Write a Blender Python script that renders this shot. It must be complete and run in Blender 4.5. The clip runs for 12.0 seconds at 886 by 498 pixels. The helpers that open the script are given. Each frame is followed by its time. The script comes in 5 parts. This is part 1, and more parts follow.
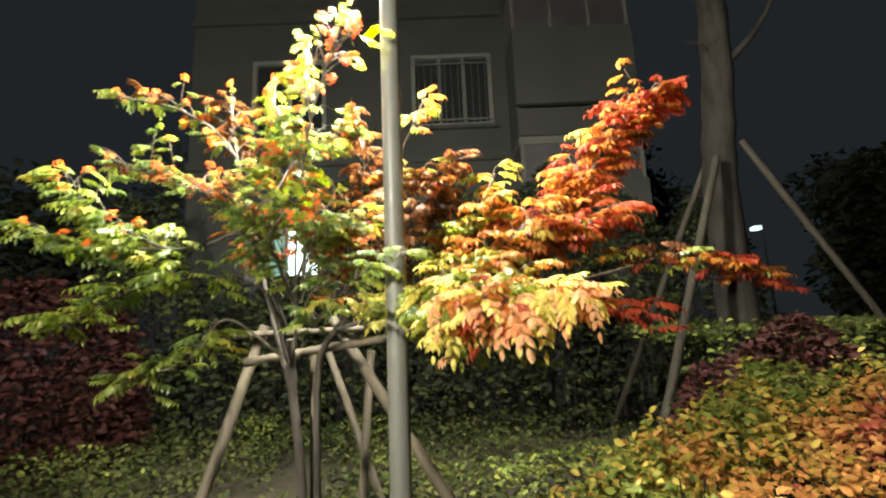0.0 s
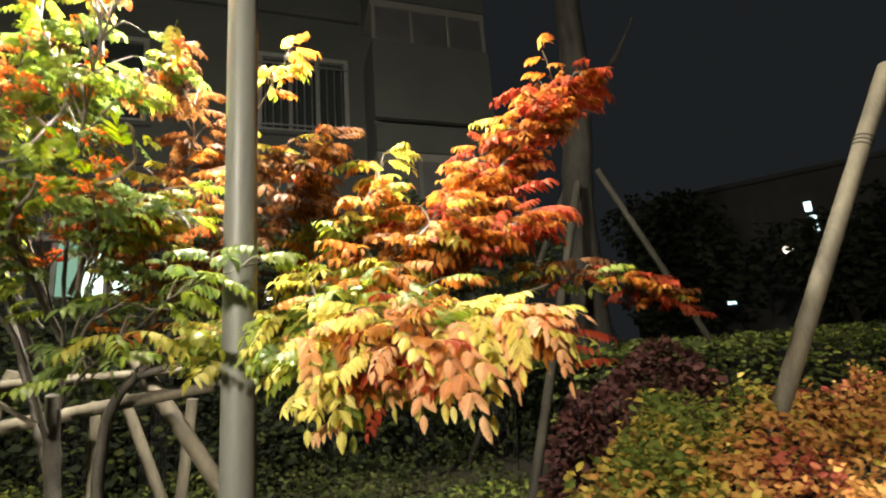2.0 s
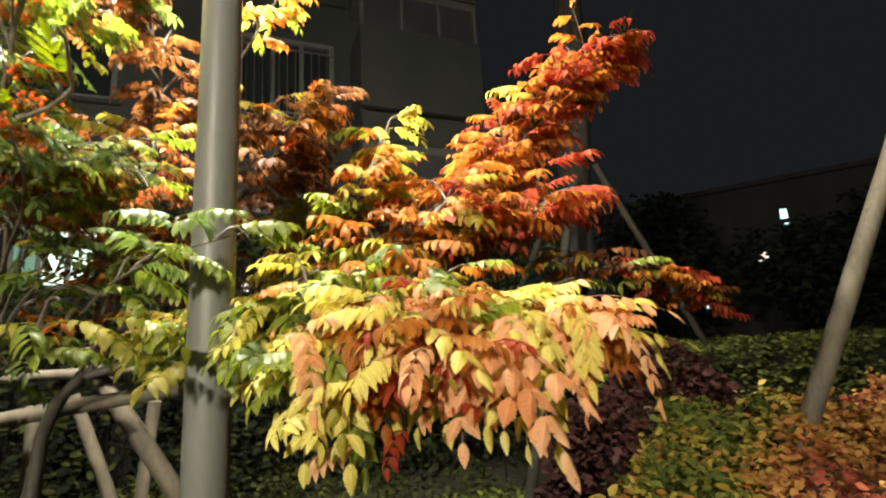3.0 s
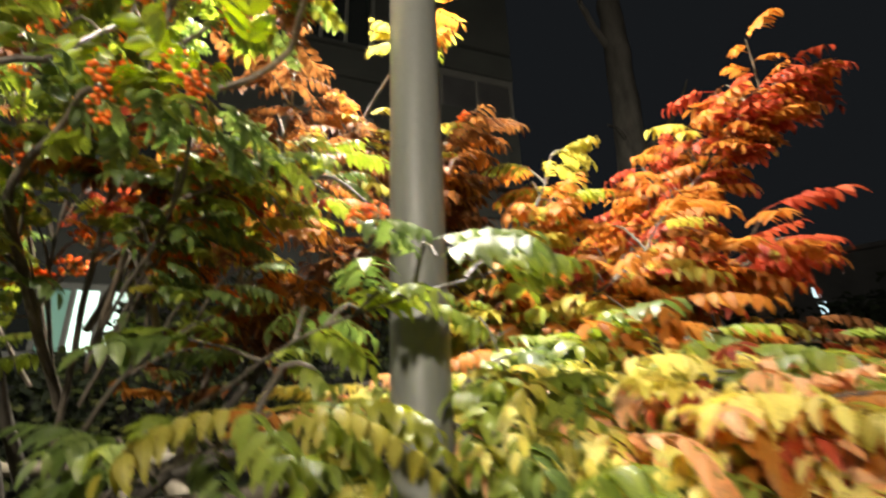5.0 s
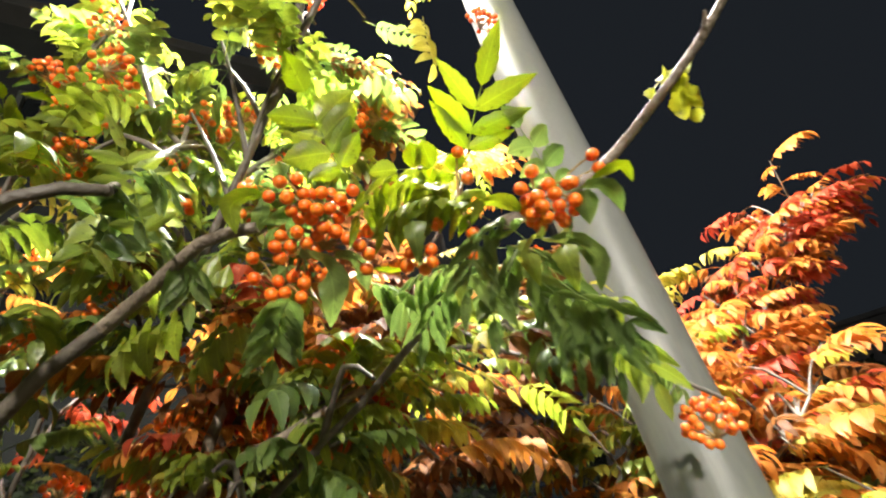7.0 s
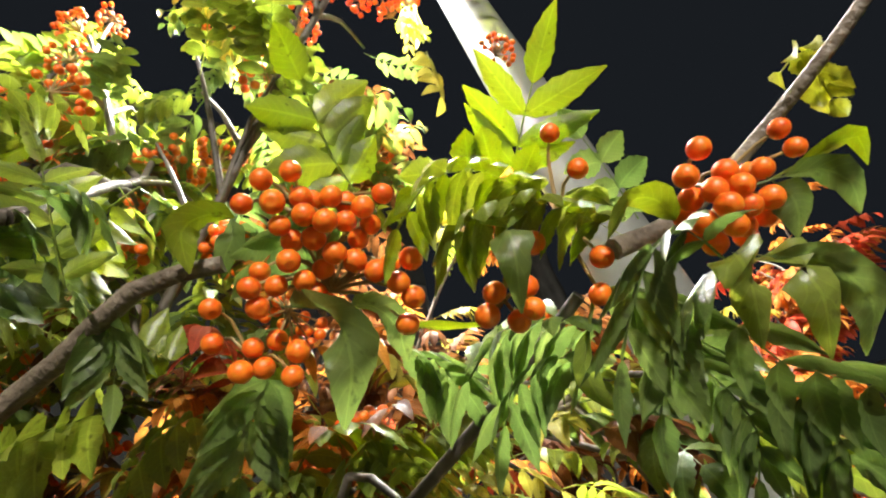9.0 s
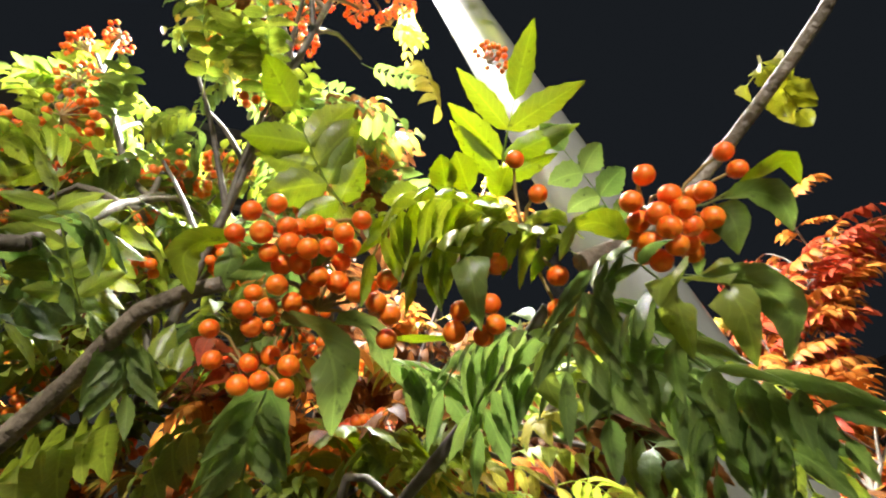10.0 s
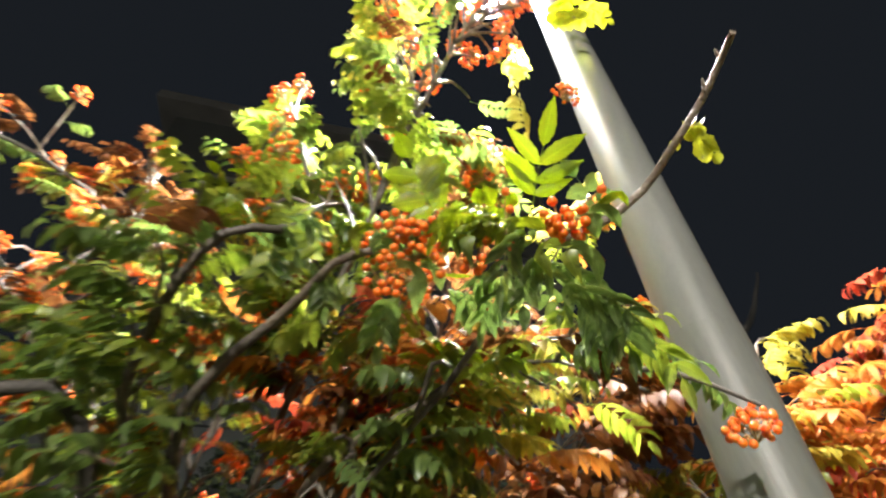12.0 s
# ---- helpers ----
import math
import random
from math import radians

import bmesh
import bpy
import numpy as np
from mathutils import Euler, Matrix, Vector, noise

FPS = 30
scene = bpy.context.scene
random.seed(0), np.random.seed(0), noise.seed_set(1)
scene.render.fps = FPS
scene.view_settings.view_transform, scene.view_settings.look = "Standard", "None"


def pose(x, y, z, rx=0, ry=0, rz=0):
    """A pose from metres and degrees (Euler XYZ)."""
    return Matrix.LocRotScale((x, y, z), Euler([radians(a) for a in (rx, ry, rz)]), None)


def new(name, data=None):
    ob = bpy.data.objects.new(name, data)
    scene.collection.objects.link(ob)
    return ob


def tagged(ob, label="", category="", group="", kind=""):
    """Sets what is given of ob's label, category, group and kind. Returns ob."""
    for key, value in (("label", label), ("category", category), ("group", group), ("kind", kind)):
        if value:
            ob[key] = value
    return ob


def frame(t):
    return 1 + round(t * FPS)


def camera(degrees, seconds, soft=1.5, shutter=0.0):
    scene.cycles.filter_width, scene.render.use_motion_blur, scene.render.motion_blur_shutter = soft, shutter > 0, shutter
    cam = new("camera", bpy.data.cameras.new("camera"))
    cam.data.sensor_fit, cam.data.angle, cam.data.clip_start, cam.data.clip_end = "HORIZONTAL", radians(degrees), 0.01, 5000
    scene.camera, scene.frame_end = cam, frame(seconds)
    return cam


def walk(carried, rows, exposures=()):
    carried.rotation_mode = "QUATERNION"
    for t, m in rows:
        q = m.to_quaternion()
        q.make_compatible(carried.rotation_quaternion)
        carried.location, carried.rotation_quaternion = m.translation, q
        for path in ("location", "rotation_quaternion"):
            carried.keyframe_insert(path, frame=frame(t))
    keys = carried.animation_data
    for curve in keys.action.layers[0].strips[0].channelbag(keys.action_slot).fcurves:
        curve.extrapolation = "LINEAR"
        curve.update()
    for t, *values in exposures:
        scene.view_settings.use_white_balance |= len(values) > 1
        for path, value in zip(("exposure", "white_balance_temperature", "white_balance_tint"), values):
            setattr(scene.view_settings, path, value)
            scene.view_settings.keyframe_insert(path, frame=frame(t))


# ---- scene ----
cam = camera(83.2, 12.0, soft=2.1, shutter=0.55)
METRES, EYE, TILT, LEAN, TURN = 2.6, 1.5, 10.47, 2.48, 0.0
ROWS = [
    (0.0, 0.0, 0.0, 0.0, 0.0, -0.0, 0.0),
    (0.5, 0.001, 0.0664, -0.0025, -3.08, 0.21, 0.97),
    (1.0, 0.0004, 0.1378, -0.0146, -9.75, 0.76, 0.87),
    (1.5, -0.0282, 0.2123, -0.0081, -16.3, 1.75, -0.55),
    (2.0, -0.0403, 0.2753, -0.0196, -17.92, 2.95, -1.33),
    (2.5, -0.0399, 0.3506, -0.0278, -18.18, 2.85, -1.83),
    (2.7, -0.0409, 0.374, -0.0298, -18.81, 2.79, -2.18),
    (4.3, -0.1244, 0.5179, -0.0618, -27.32, 4.73, -3.68),
    (4.5, -0.1364, 0.5393, -0.0629, -26.32, 5.72, -4.1),
    (5.0, -0.1727, 0.5912, -0.0529, -19.17, 11.28, -3.75),
    (5.5, -0.2054, 0.6363, -0.0478, -18.04, 16.03, -2.47),
    (6.0, -0.2491, 0.6824, -0.0259, -21.95, 20.12, 0.2),
    (6.5, -0.2693, 0.7188, -0.011, -25.89, 23.75, 2.76),
    (7.0, -0.2795, 0.7493, -0.0007, -26.37, 26.91, 3.91),
    (7.2, -0.2792, 0.7548, 0.0031, -25.97, 27.85, 3.64),
    (8.8, -0.2725, 0.7926, 0.0193, -27.75, 34.06, 5.03),
    (9.0, -0.2724, 0.7941, 0.0186, -27.61, 34.19, 5.51),
    (9.5, -0.2713, 0.7898, 0.0196, -26.93, 34.09, 6.11),
    (10.0, -0.2712, 0.7852, 0.0171, -25.91, 34.13, 6.06),
    (10.5, -0.2732, 0.7811, 0.0129, -25.4, 34.13, 5.32),
    (11.0, -0.2695, 0.7833, 0.0124, -23.31, 34.63, 2.97),
    (11.5, -0.2684, 0.7571, -0.0076, -20.38, 34.95, -0.01),
    (12.0, -0.2744, 0.7123, -0.0367, -14.38, 34.26, -3.72),
]
walk(cam, [(t, pose(0, 0, EYE, TILT, LEAN, TURN) @ pose(METRES * x, METRES * y, METRES * z, 90 + pitch, roll, yaw)) for t, x, y, z, yaw, pitch, roll in ROWS],
     exposures=[(0.0, 0.96, 6700, 9), (2.5, 0.47, 7000, 9), (4.5, 0.07, 7000, 11), (5.5, 0.22, 6700, 12), (6.0, 0.46, 6400, 12), (7.0, 0.72, 6300, 12), (9.5, 0.41, 6300, 12), (11.0, 0.45, 6300, 12), (12.0, 0.50, 6200, 13)])

# ---- night, lamp and exposure ----
POLE = (-0.206, 2.2895)
world = bpy.data.worlds.new("night_sky")
scene.world = world
world.use_nodes = True
_bg = world.node_tree.nodes["Background"]
_bg.inputs["Color"].default_value = (0.58, 0.69, 0.82, 1)
_bg.inputs["Strength"].default_value = 0.0125
LAMP_POWER = 4500.0
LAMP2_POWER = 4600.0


# ---- materials ----
def nodes_of(name):
    m = bpy.data.materials.new(name)
    m.use_nodes = True
    return m, m.node_tree.nodes, m.node_tree.links, m.node_tree.nodes["Principled BSDF"]


def surface(name, dark, light, scale=8.0, rough=0.6, bump=0.2, fine=90.0, metal=0.0, stretch=(1, 1, 1), spread=0.0):
    """Two scales of noise between two colours, with a fine bump."""
    m, n, l, p = nodes_of(name)
    co = n.new("ShaderNodeTexCoord")
    mp = n.new("ShaderNodeMapping")
    mp.inputs["Scale"].default_value = stretch
    l.new(co.outputs["Object"], mp.inputs["Vector"])
    a, b = n.new("ShaderNodeTexNoise"), n.new("ShaderNodeTexNoise")
    a.inputs["Scale"].default_value, b.inputs["Scale"].default_value = scale, fine
    a.inputs["Detail"].default_value = 6
    for t in (a, b):
        l.new(mp.outputs["Vector"], t.inputs["Vector"])
    mix = n.new("ShaderNodeMath")
    mix.operation = "MULTIPLY_ADD"
    mix.inputs[1].default_value = 0.4
    l.new(b.outputs["Fac"], mix.inputs[0])
    l.new(a.outputs["Fac"], mix.inputs[2])
    last = mix.outputs[0]
    if spread:
        ob = n.new("ShaderNodeObjectInfo")
        ad = n.new("ShaderNodeMath")
        ad.operation = "MULTIPLY_ADD"
        ad.inputs[1].default_value = spread
        l.new(ob.outputs["Random"], ad.inputs[0])
        l.new(last, ad.inputs[2])
        last = ad.outputs[0]
    ramp = n.new("ShaderNodeValToRGB")
    ramp.color_ramp.elements[0].position, ramp.color_ramp.elements[1].position = 0.45, 0.95 + spread
    ramp.color_ramp.elements[0].color, ramp.color_ramp.elements[1].color = (*dark, 1), (*light, 1)
    l.new(last, ramp.inputs["Fac"])
    l.new(ramp.outputs["Color"], p.inputs["Base Color"])
    bp = n.new("ShaderNodeBump")
    bp.inputs["Strength"].default_value, bp.inputs["Distance"].default_value = bump, 0.01
    l.new(mix.outputs[0], bp.inputs["Height"])
    l.new(bp.outputs["Normal"], p.inputs["Normal"])
    p.inputs["Roughness"].default_value, p.inputs["Metallic"].default_value = rough, metal
    return m


def leafy(name, cols, rough=0.29, through_light=0.48, single=False, bump=0.25, patch=9.0, clear=(1.0, 1.5), gloss=0.8):
    """Leaf blade: colour varies from leaflet to leaflet and in patches; light shines through it."""
    m, n, l, p = nodes_of(name)
    co = n.new("ShaderNodeTexCoord")
    a = n.new("ShaderNodeTexNoise")
    a.inputs["Scale"].default_value, a.inputs["Detail"].default_value = patch, 3
    geo = n.new("ShaderNodeNewGeometry")
    ob = n.new("ShaderNodeObjectInfo")
    l.new(geo.outputs["Position"], a.inputs["Vector"])
    s = n.new("ShaderNodeMath")
    s.operation = "MULTIPLY_ADD"
    s.inputs[1].default_value = 0.35
    l.new(geo.outputs["Random Per Island"], s.inputs[0])
    l.new(a.outputs["Fac"], s.inputs[2])
    s2 = n.new("ShaderNodeMath")
    s2.operation = "MULTIPLY_ADD"
    s2.inputs[1].default_value = 0.25 if single else 0.0
    l.new(ob.outputs["Random"], s2.inputs[0])
    l.new(s.outputs[0], s2.inputs[2])
    ramp = n.new("ShaderNodeValToRGB")
    ramp.color_ramp.elements[0].position, ramp.color_ramp.elements[1].position = 0.35, 1.0
    ramp.color_ramp.elements[0].color, ramp.color_ramp.elements[1].color = (*cols[0], 1), (*cols[-1], 1)
    if len(cols) > 2:
        e = ramp.color_ramp.elements.new(0.68)
        e.color = (*cols[1], 1)
    l.new(s2.outputs[0], ramp.inputs["Fac"])
    # small brown flecks
    f = n.new("ShaderNodeTexNoise")
    f.inputs["Scale"].default_value = 160
    l.new(co.outputs["Object"], f.inputs["Vector"])
    fr = n.new("ShaderNodeValToRGB")
    fr.color_ramp.elements[0].position, fr.color_ramp.elements[1].position = 0.64, 0.72
    fr.color_ramp.elements[1].color = (0.7, 0.7, 0.7, 1)
    l.new(f.outputs["Fac"], fr.inputs["Fac"])
    mx = n.new("ShaderNodeMix")
    mx.data_type = "RGBA"
    l.new(fr.outputs["Color"], mx.inputs["Factor"])
    l.new(ramp.outputs["Color"], mx.inputs["A"])
    mx.inputs["B"].default_value = (cols[0][0] * 0.5, cols[0][1] * 0.4, 0.01, 1)
    # midrib and side veins, from each blade's own coordinates
    uv = n.new("ShaderNodeUVMap")
    uv.uv_map = "UVMap"
    sep = n.new("ShaderNodeSeparateXYZ")
    l.new(uv.outputs["UV"], sep.inputs[0])

    def calc(op, a, b2=0.0, c2=0.0):
        q = n.new("ShaderNodeMath")
        q.operation = op
        for i, x in enumerate((a, b2, c2)):
            if isinstance(x, (int, float)):
                q.inputs[i].default_value = x
            else:
                l.new(x, q.inputs[i])
        return q.outputs[0]

    across = calc("MULTIPLY", calc("ABSOLUTE", calc("SUBTRACT", sep.outputs["Y"], 0.5)), 2.22)
    rib = calc("LESS_THAN", across, 0.07)
    saw = calc("FRACT", calc("MULTIPLY_ADD", sep.outputs["X"], 9.0, calc("MULTIPLY_ADD", across, -1.5, 0.35)))
    side_vein = calc("MULTIPLY", calc("LESS_THAN", saw, 0.16), calc("LESS_THAN", across, 0.93))
    vein = calc("MAXIMUM", rib, calc("MULTIPLY", side_vein, 0.45))
    vm = n.new("ShaderNodeMix")
    vm.data_type = "RGBA"
    vm.blend_type = "ADD"
    l.new(calc("MULTIPLY", vein, 0.32), vm.inputs["Factor"])
    l.new(mx.outputs["Result"], vm.inputs["A"])
    l.new(mx.outputs["Result"], vm.inputs["B"])
    mx = vm
    l.new(mx.outputs["Result"], p.inputs["Base Color"])
    bp = n.new("ShaderNodeBump")
    bp.inputs["Strength"].default_value, bp.inputs["Distance"].default_value = bump, 0.004
    v = n.new("ShaderNodeTexNoise")
    v.inputs["Scale"].default_value = 220
    l.new(co.outputs["Object"], v.inputs["Vector"])
    l.new(calc("MULTIPLY_ADD", vein, -0.6, v.outputs["Fac"]), bp.inputs["Height"])
    l.new(bp.outputs["Normal"], p.inputs["Normal"])
    p.inputs["Roughness"].default_value, p.inputs["Specular IOR Level"].default_value = rough + 0.09 if gloss > 0.5 else rough + 0.22, gloss
    tr = n.new("ShaderNodeBsdfTranslucent")
    sat = n.new("ShaderNodeHueSaturation")
    sat.inputs["Saturation"].default_value, sat.inputs["Value"].default_value = clear
    l.new(mx.outputs["Result"], sat.inputs["Color"])
    l.new(sat.outputs["Color"], tr.inputs["Color"])
    mixs = n.new("ShaderNodeMixShader")
    mixs.inputs["Fac"].default_value = through_light
    l.new(p.outputs[0], mixs.inputs[1])
    l.new(tr.outputs[0], mixs.inputs[2])
    l.new(mixs.outputs[0], n["Material Output"].inputs["Surface"])
    return m


def glow(name, color, strength):
    m, n, l, p = nodes_of(name)
    p.inputs["Base Color"].default_value = (*color, 1)
    p.inputs["Emission Color"].default_value = (*color, 1)
    p.inputs["Emission Strength"].default_value = strength
    return m


LEAF = {
    "g": leafy("leaf_green", [(0.062, 0.104, 0.028), (0.116, 0.170, 0.044), (0.190, 0.242, 0.070)], clear=(1.1, 1.7)),
    "yg": leafy("leaf_yellow_green", [(0.130, 0.185, 0.030), (0.210, 0.262, 0.042), (0.290, 0.330, 0.066)], clear=(1.1, 1.6)),
    "l": leafy("leaf_lime", [(0.115, 0.165, 0.022), (0.165, 0.215, 0.028), (0.235, 0.27, 0.045)], clear=(1.15, 1.5)),
    "v": leafy("leaf_bright_yellow", [(0.20, 0.22, 0.03), (0.27, 0.28, 0.035), (0.34, 0.33, 0.05)], clear=(1.1, 1.4)),
    "y": leafy("leaf_yellow", [(0.25, 0.225, 0.028), (0.345, 0.305, 0.046), (0.44, 0.39, 0.084)], gloss=0.4),
    "o": leafy("leaf_orange", [(0.29, 0.088, 0.013), (0.37, 0.138, 0.020), (0.44, 0.205, 0.040)], gloss=0.3),
    "b": leafy("leaf_russet", [(0.080, 0.028, 0.010), (0.128, 0.050, 0.014), (0.180, 0.082, 0.024)], gloss=0.3),
    # Cream and pink set lighter than leaves, to carry the lamp's overexposure.
    "c": leafy("leaf_cream_overlit", [(0.62, 0.55, 0.11), (0.73, 0.65, 0.18), (0.82, 0.74, 0.32)], clear=(1.1, 1.2), gloss=0.4),
    "k": leafy("leaf_pink_overlit", [(0.72, 0.31, 0.13), (0.80, 0.45, 0.23), (0.84, 0.60, 0.37)], clear=(1.1, 1.2), gloss=0.4),
    "r": leafy("leaf_red", [(0.23, 0.030, 0.016), (0.32, 0.050, 0.020), (0.40, 0.090, 0.034)], gloss=0.3),
}
CLASSES = list(LEAF)
BARK = surface("rowan_bark", (0.044, 0.037, 0.028), (0.165, 0.14, 0.11), 14, 0.55, 0.5, 130, stretch=(1, 1, 1))
# Darker copy of rowan_bark for trunk and thick limbs, in place of shade.
SHADEDBARK = surface("shaded_rowan_bark", (0.018, 0.016, 0.012), (0.075, 0.066, 0.053), 14, 0.7, 0.5, 130, stretch=(1, 1, 0.4))
STAKE = surface("stake_wood", (0.055, 0.047, 0.033), (0.14, 0.12, 0.083), 6, 0.75, 0.35, 60, stretch=(1, 1, 0.25))
# Darkened stake wood and bark: dimness of the staked tree is in the colour.
DIMSTAKE = surface("dimmed_stake_wood", (0.016, 0.0145, 0.011), (0.045, 0.041, 0.031), 6, 0.8, 0.35, 60, stretch=(1, 1, 0.25))
DIMBARK = surface("dimmed_bark", (0.008, 0.0075, 0.006), (0.028, 0.026, 0.022), 9, 0.9, 0.9, 50, stretch=(1, 1, 0.3))
for _m in (DIMBARK, DIMSTAKE):
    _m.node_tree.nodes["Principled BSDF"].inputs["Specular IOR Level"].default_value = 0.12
POLEPAINT = surface("grey_pole_paint", (0.140, 0.145, 0.130), (0.175, 0.180, 0.162), 5, 0.45, 0.02, 200, stretch=(1, 1, 0.4))
_p = POLEPAINT.node_tree.nodes["Principled BSDF"]
_p.inputs["Coat Weight"].default_value, _p.inputs["Coat Roughness"].default_value = 0.5, 0.08
POLECOAT = surface("grey_pole_coating", (0.115, 0.120, 0.107), (0.165, 0.170, 0.152), 9, 0.48, 0.10, 180, stretch=(1, 1, 0.18))
BERRY = surface("berry_skin", (0.64, 0.095, 0.006), (0.85, 0.205, 0.011), 40, 0.42, 0.02, 300, spread=0.3)
_p = BERRY.node_tree.nodes["Principled BSDF"]
_p.inputs["Subsurface Weight"].default_value, _p.inputs["Subsurface Scale"].default_value = 0.55, 0.005
_p.inputs["Subsurface Radius"].default_value = (1.0, 0.35, 0.1)
# Lighter twig bark; the lamp's light on bare twigs is in the colour.
TWIGBARK = surface("lit_twig_bark", (0.085, 0.065, 0.045), (0.27, 0.22, 0.165), 30, 0.5, 0.6, 220)
STALK = surface("berry_stalk", (0.20, 0.13, 0.04), (0.36, 0.24, 0.08), 60, 0.5, 0.1)
CALYX = surface("berry_eye", (0.10, 0.03, 0.01), (0.20, 0.07, 0.02), 60, 0.8, 0.1)
SOIL = surface("soil_and_litter", (0.018, 0.016, 0.010), (0.075, 0.064, 0.036), 11, 0.95, 0.8, 70)
# Wall near black and frames dulled to stand in for the unlit facade.
WALLP = surface("dimmed_wall_render", (0.018, 0.021, 0.018), (0.028, 0.031, 0.027), 1.3, 0.9, 0.15, 60)
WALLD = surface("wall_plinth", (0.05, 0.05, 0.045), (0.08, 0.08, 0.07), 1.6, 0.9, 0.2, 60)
FRAMEP = surface("dimmed_window_frame", (0.075, 0.080, 0.072), (0.105, 0.110, 0.100), 6, 0.45, 0.05)
RAILM = surface("grille_steel", (0.10, 0.10, 0.10), (0.17, 0.17, 0.165), 20, 0.4, 0.1, metal=0.6)
FARWALL = surface("far_wall", (0.05, 0.05, 0.05), (0.09, 0.09, 0.085), 0.6, 0.9, 0.1)
GLOBE = glow("globe_light", (1.0, 0.955, 0.86), LAMP_POWER)
GLOBE2 = glow("fill_globe_light", (1.0, 0.93, 0.80), LAMP2_POWER)
LITPANE = glow("lit_pane", (0.72, 1.0, 0.92), 1.4)
TEALPANE = glow("teal_pane", (0.16, 0.36, 0.30), 0.14)
COOLLIGHT = glow("cool_window", (0.62, 0.9, 1.0), 1.6)
WARMLIGHT = glow("warm_window", (1.0, 0.92, 0.82), 1.4)
DULLPANE = surface("dull_far_pane", (0.02, 0.02, 0.02), (0.035, 0.035, 0.035), 2, 0.6, 0.05)
GLASS, _n, _l, _p = nodes_of("dark_glass")
_p.inputs["Base Color"].default_value, _p.inputs["Roughness"].default_value = (0.015, 0.018, 0.017, 1), 0.08


# ---- mesh helpers ----
def part(name, bm, material, parent=None, label=""):
    me = bpy.data.meshes.new(name)
    bm.to_mesh(me)
    bm.free()
    for m in material if isinstance(material, (list, tuple)) else [material]:
        me.materials.append(m)
    ob = new(name, me)
    ob.parent = parent
    return tagged(ob, label) if label else ob


def root(name, at, label, category, group="", kind=""):
    ob = new(name)
    ob.empty_display_size = 0.1
    ob.location = at
    return tagged(ob, label, category, group, kind)


def settle(ob, at):
    """Moves a thing's own place to its base and leaves its parts where they are."""
    at = Vector(at)
    for c in ob.children:
        c.location -= at
    ob.location = at


def box(bm, lo, hi, bevel=0.0):
    g = bmesh.ops.create_cube(bm, size=1.0)
    lo, hi = Vector(lo), Vector(hi)
    for v in g["verts"]:
        v.co = Vector([(a + b) / 2 + c * (b - a) for a, b, c in zip(lo, hi, v.co)])
    if bevel:
        es = {e for v in g["verts"] for e in v.link_edges}
        bmesh.ops.bevel(bm, geom=list(es), offset=bevel, segments=2, affect="EDGES", profile=0.6)


def smooth_path(pts, step=0.04):
    """Points along a smooth curve through pts."""
    P = [Vector(p) for p in pts]
    P = [P[0] * 2 - P[1]] + P + [P[-1] * 2 - P[-2]]
    out = []
    for i in range(1, len(P) - 2):
        n = max(2, int((P[i + 1] - P[i]).length / step))
        for k in range(n):
            t = k / n
            a, b, c, d = P[i - 1:i + 3]
            out.append(0.5 * ((2 * b) + (c - a) * t + (2 * a - 5 * b + 4 * c - d) * t * t + (3 * b - a - 3 * c + d) * t ** 3))
    out.append(P[-2])
    return out


def tube(bm, path, r0, r1, sides=8, wobble=0.0, knots=0.0, power=1.0):
    """A tapered round limb along the path, closed at both ends."""
    rings = []
    ref = Vector((0.31, 0.17, 0.93)).normalized()
    n = len(path)
    for i, p in enumerate(path):
        d = (path[min(i + 1, n - 1)] - path[max(i - 1, 0)]).normalized()
        u = d.cross(ref)
        u = u.normalized() if u.length > 1e-4 else Vector((1, 0, 0))
        w = d.cross(u)
        f = i / max(1, n - 1)
        r = r0 + (r1 - r0) * f ** power
        if knots:
            r *= 1 + knots * max(0.0, noise.noise(p * 22) - 0.15)
        off = Vector((noise.noise(p * 9), noise.noise(p * 9 + Vector((7, 0, 0))), noise.noise(p * 9 + Vector((0, 7, 0))))) * wobble
        rings.append([bm.verts.new(p + off + (u * math.cos(a) + w * math.sin(a)) * r) for a in (2 * math.pi * k / sides for k in range(sides))])
    for a, b in zip(rings, rings[1:]):
        for k in range(sides):
            f = bm.faces.new((a[k], a[(k + 1) % sides], b[(k + 1) % sides], b[k]))
            f.smooth = True
    for ring in (rings[0], rings[-1][::-1]):
        bm.faces.new([bm.verts.new(v.co) for v in ring])


def tri_mesh(name, verts, tris, mats, index=None, uv=None):
    """A mesh from arrays of vertices and triangles."""
    me = bpy.data.meshes.new(name)
    me.vertices.add(len(verts))
    me.vertices.foreach_set("co", np.asarray(verts, np.float32).ravel())
    me.loops.add(len(tris) * 3)
    me.loops.foreach_set("vertex_index", np.asarray(tris, np.int32).ravel())
    me.polygons.add(len(tris))
    me.polygons.foreach_set("loop_start", np.arange(0, len(tris) * 3, 3, dtype=np.int32))
    if index is not None:
        me.polygons.foreach_set("material_index", np.asarray(index, np.int32))
    if uv is not None:
        layer = me.uv_layers.new(name="UVMap")
        layer.data.foreach_set("uv", np.asarray(uv, np.float32)[np.asarray(tris, np.int32).ravel()].ravel())
    for m in mats:
        me.materials.append(m)
    me.update(calc_edges=True)
    me.shade_smooth()
    return me


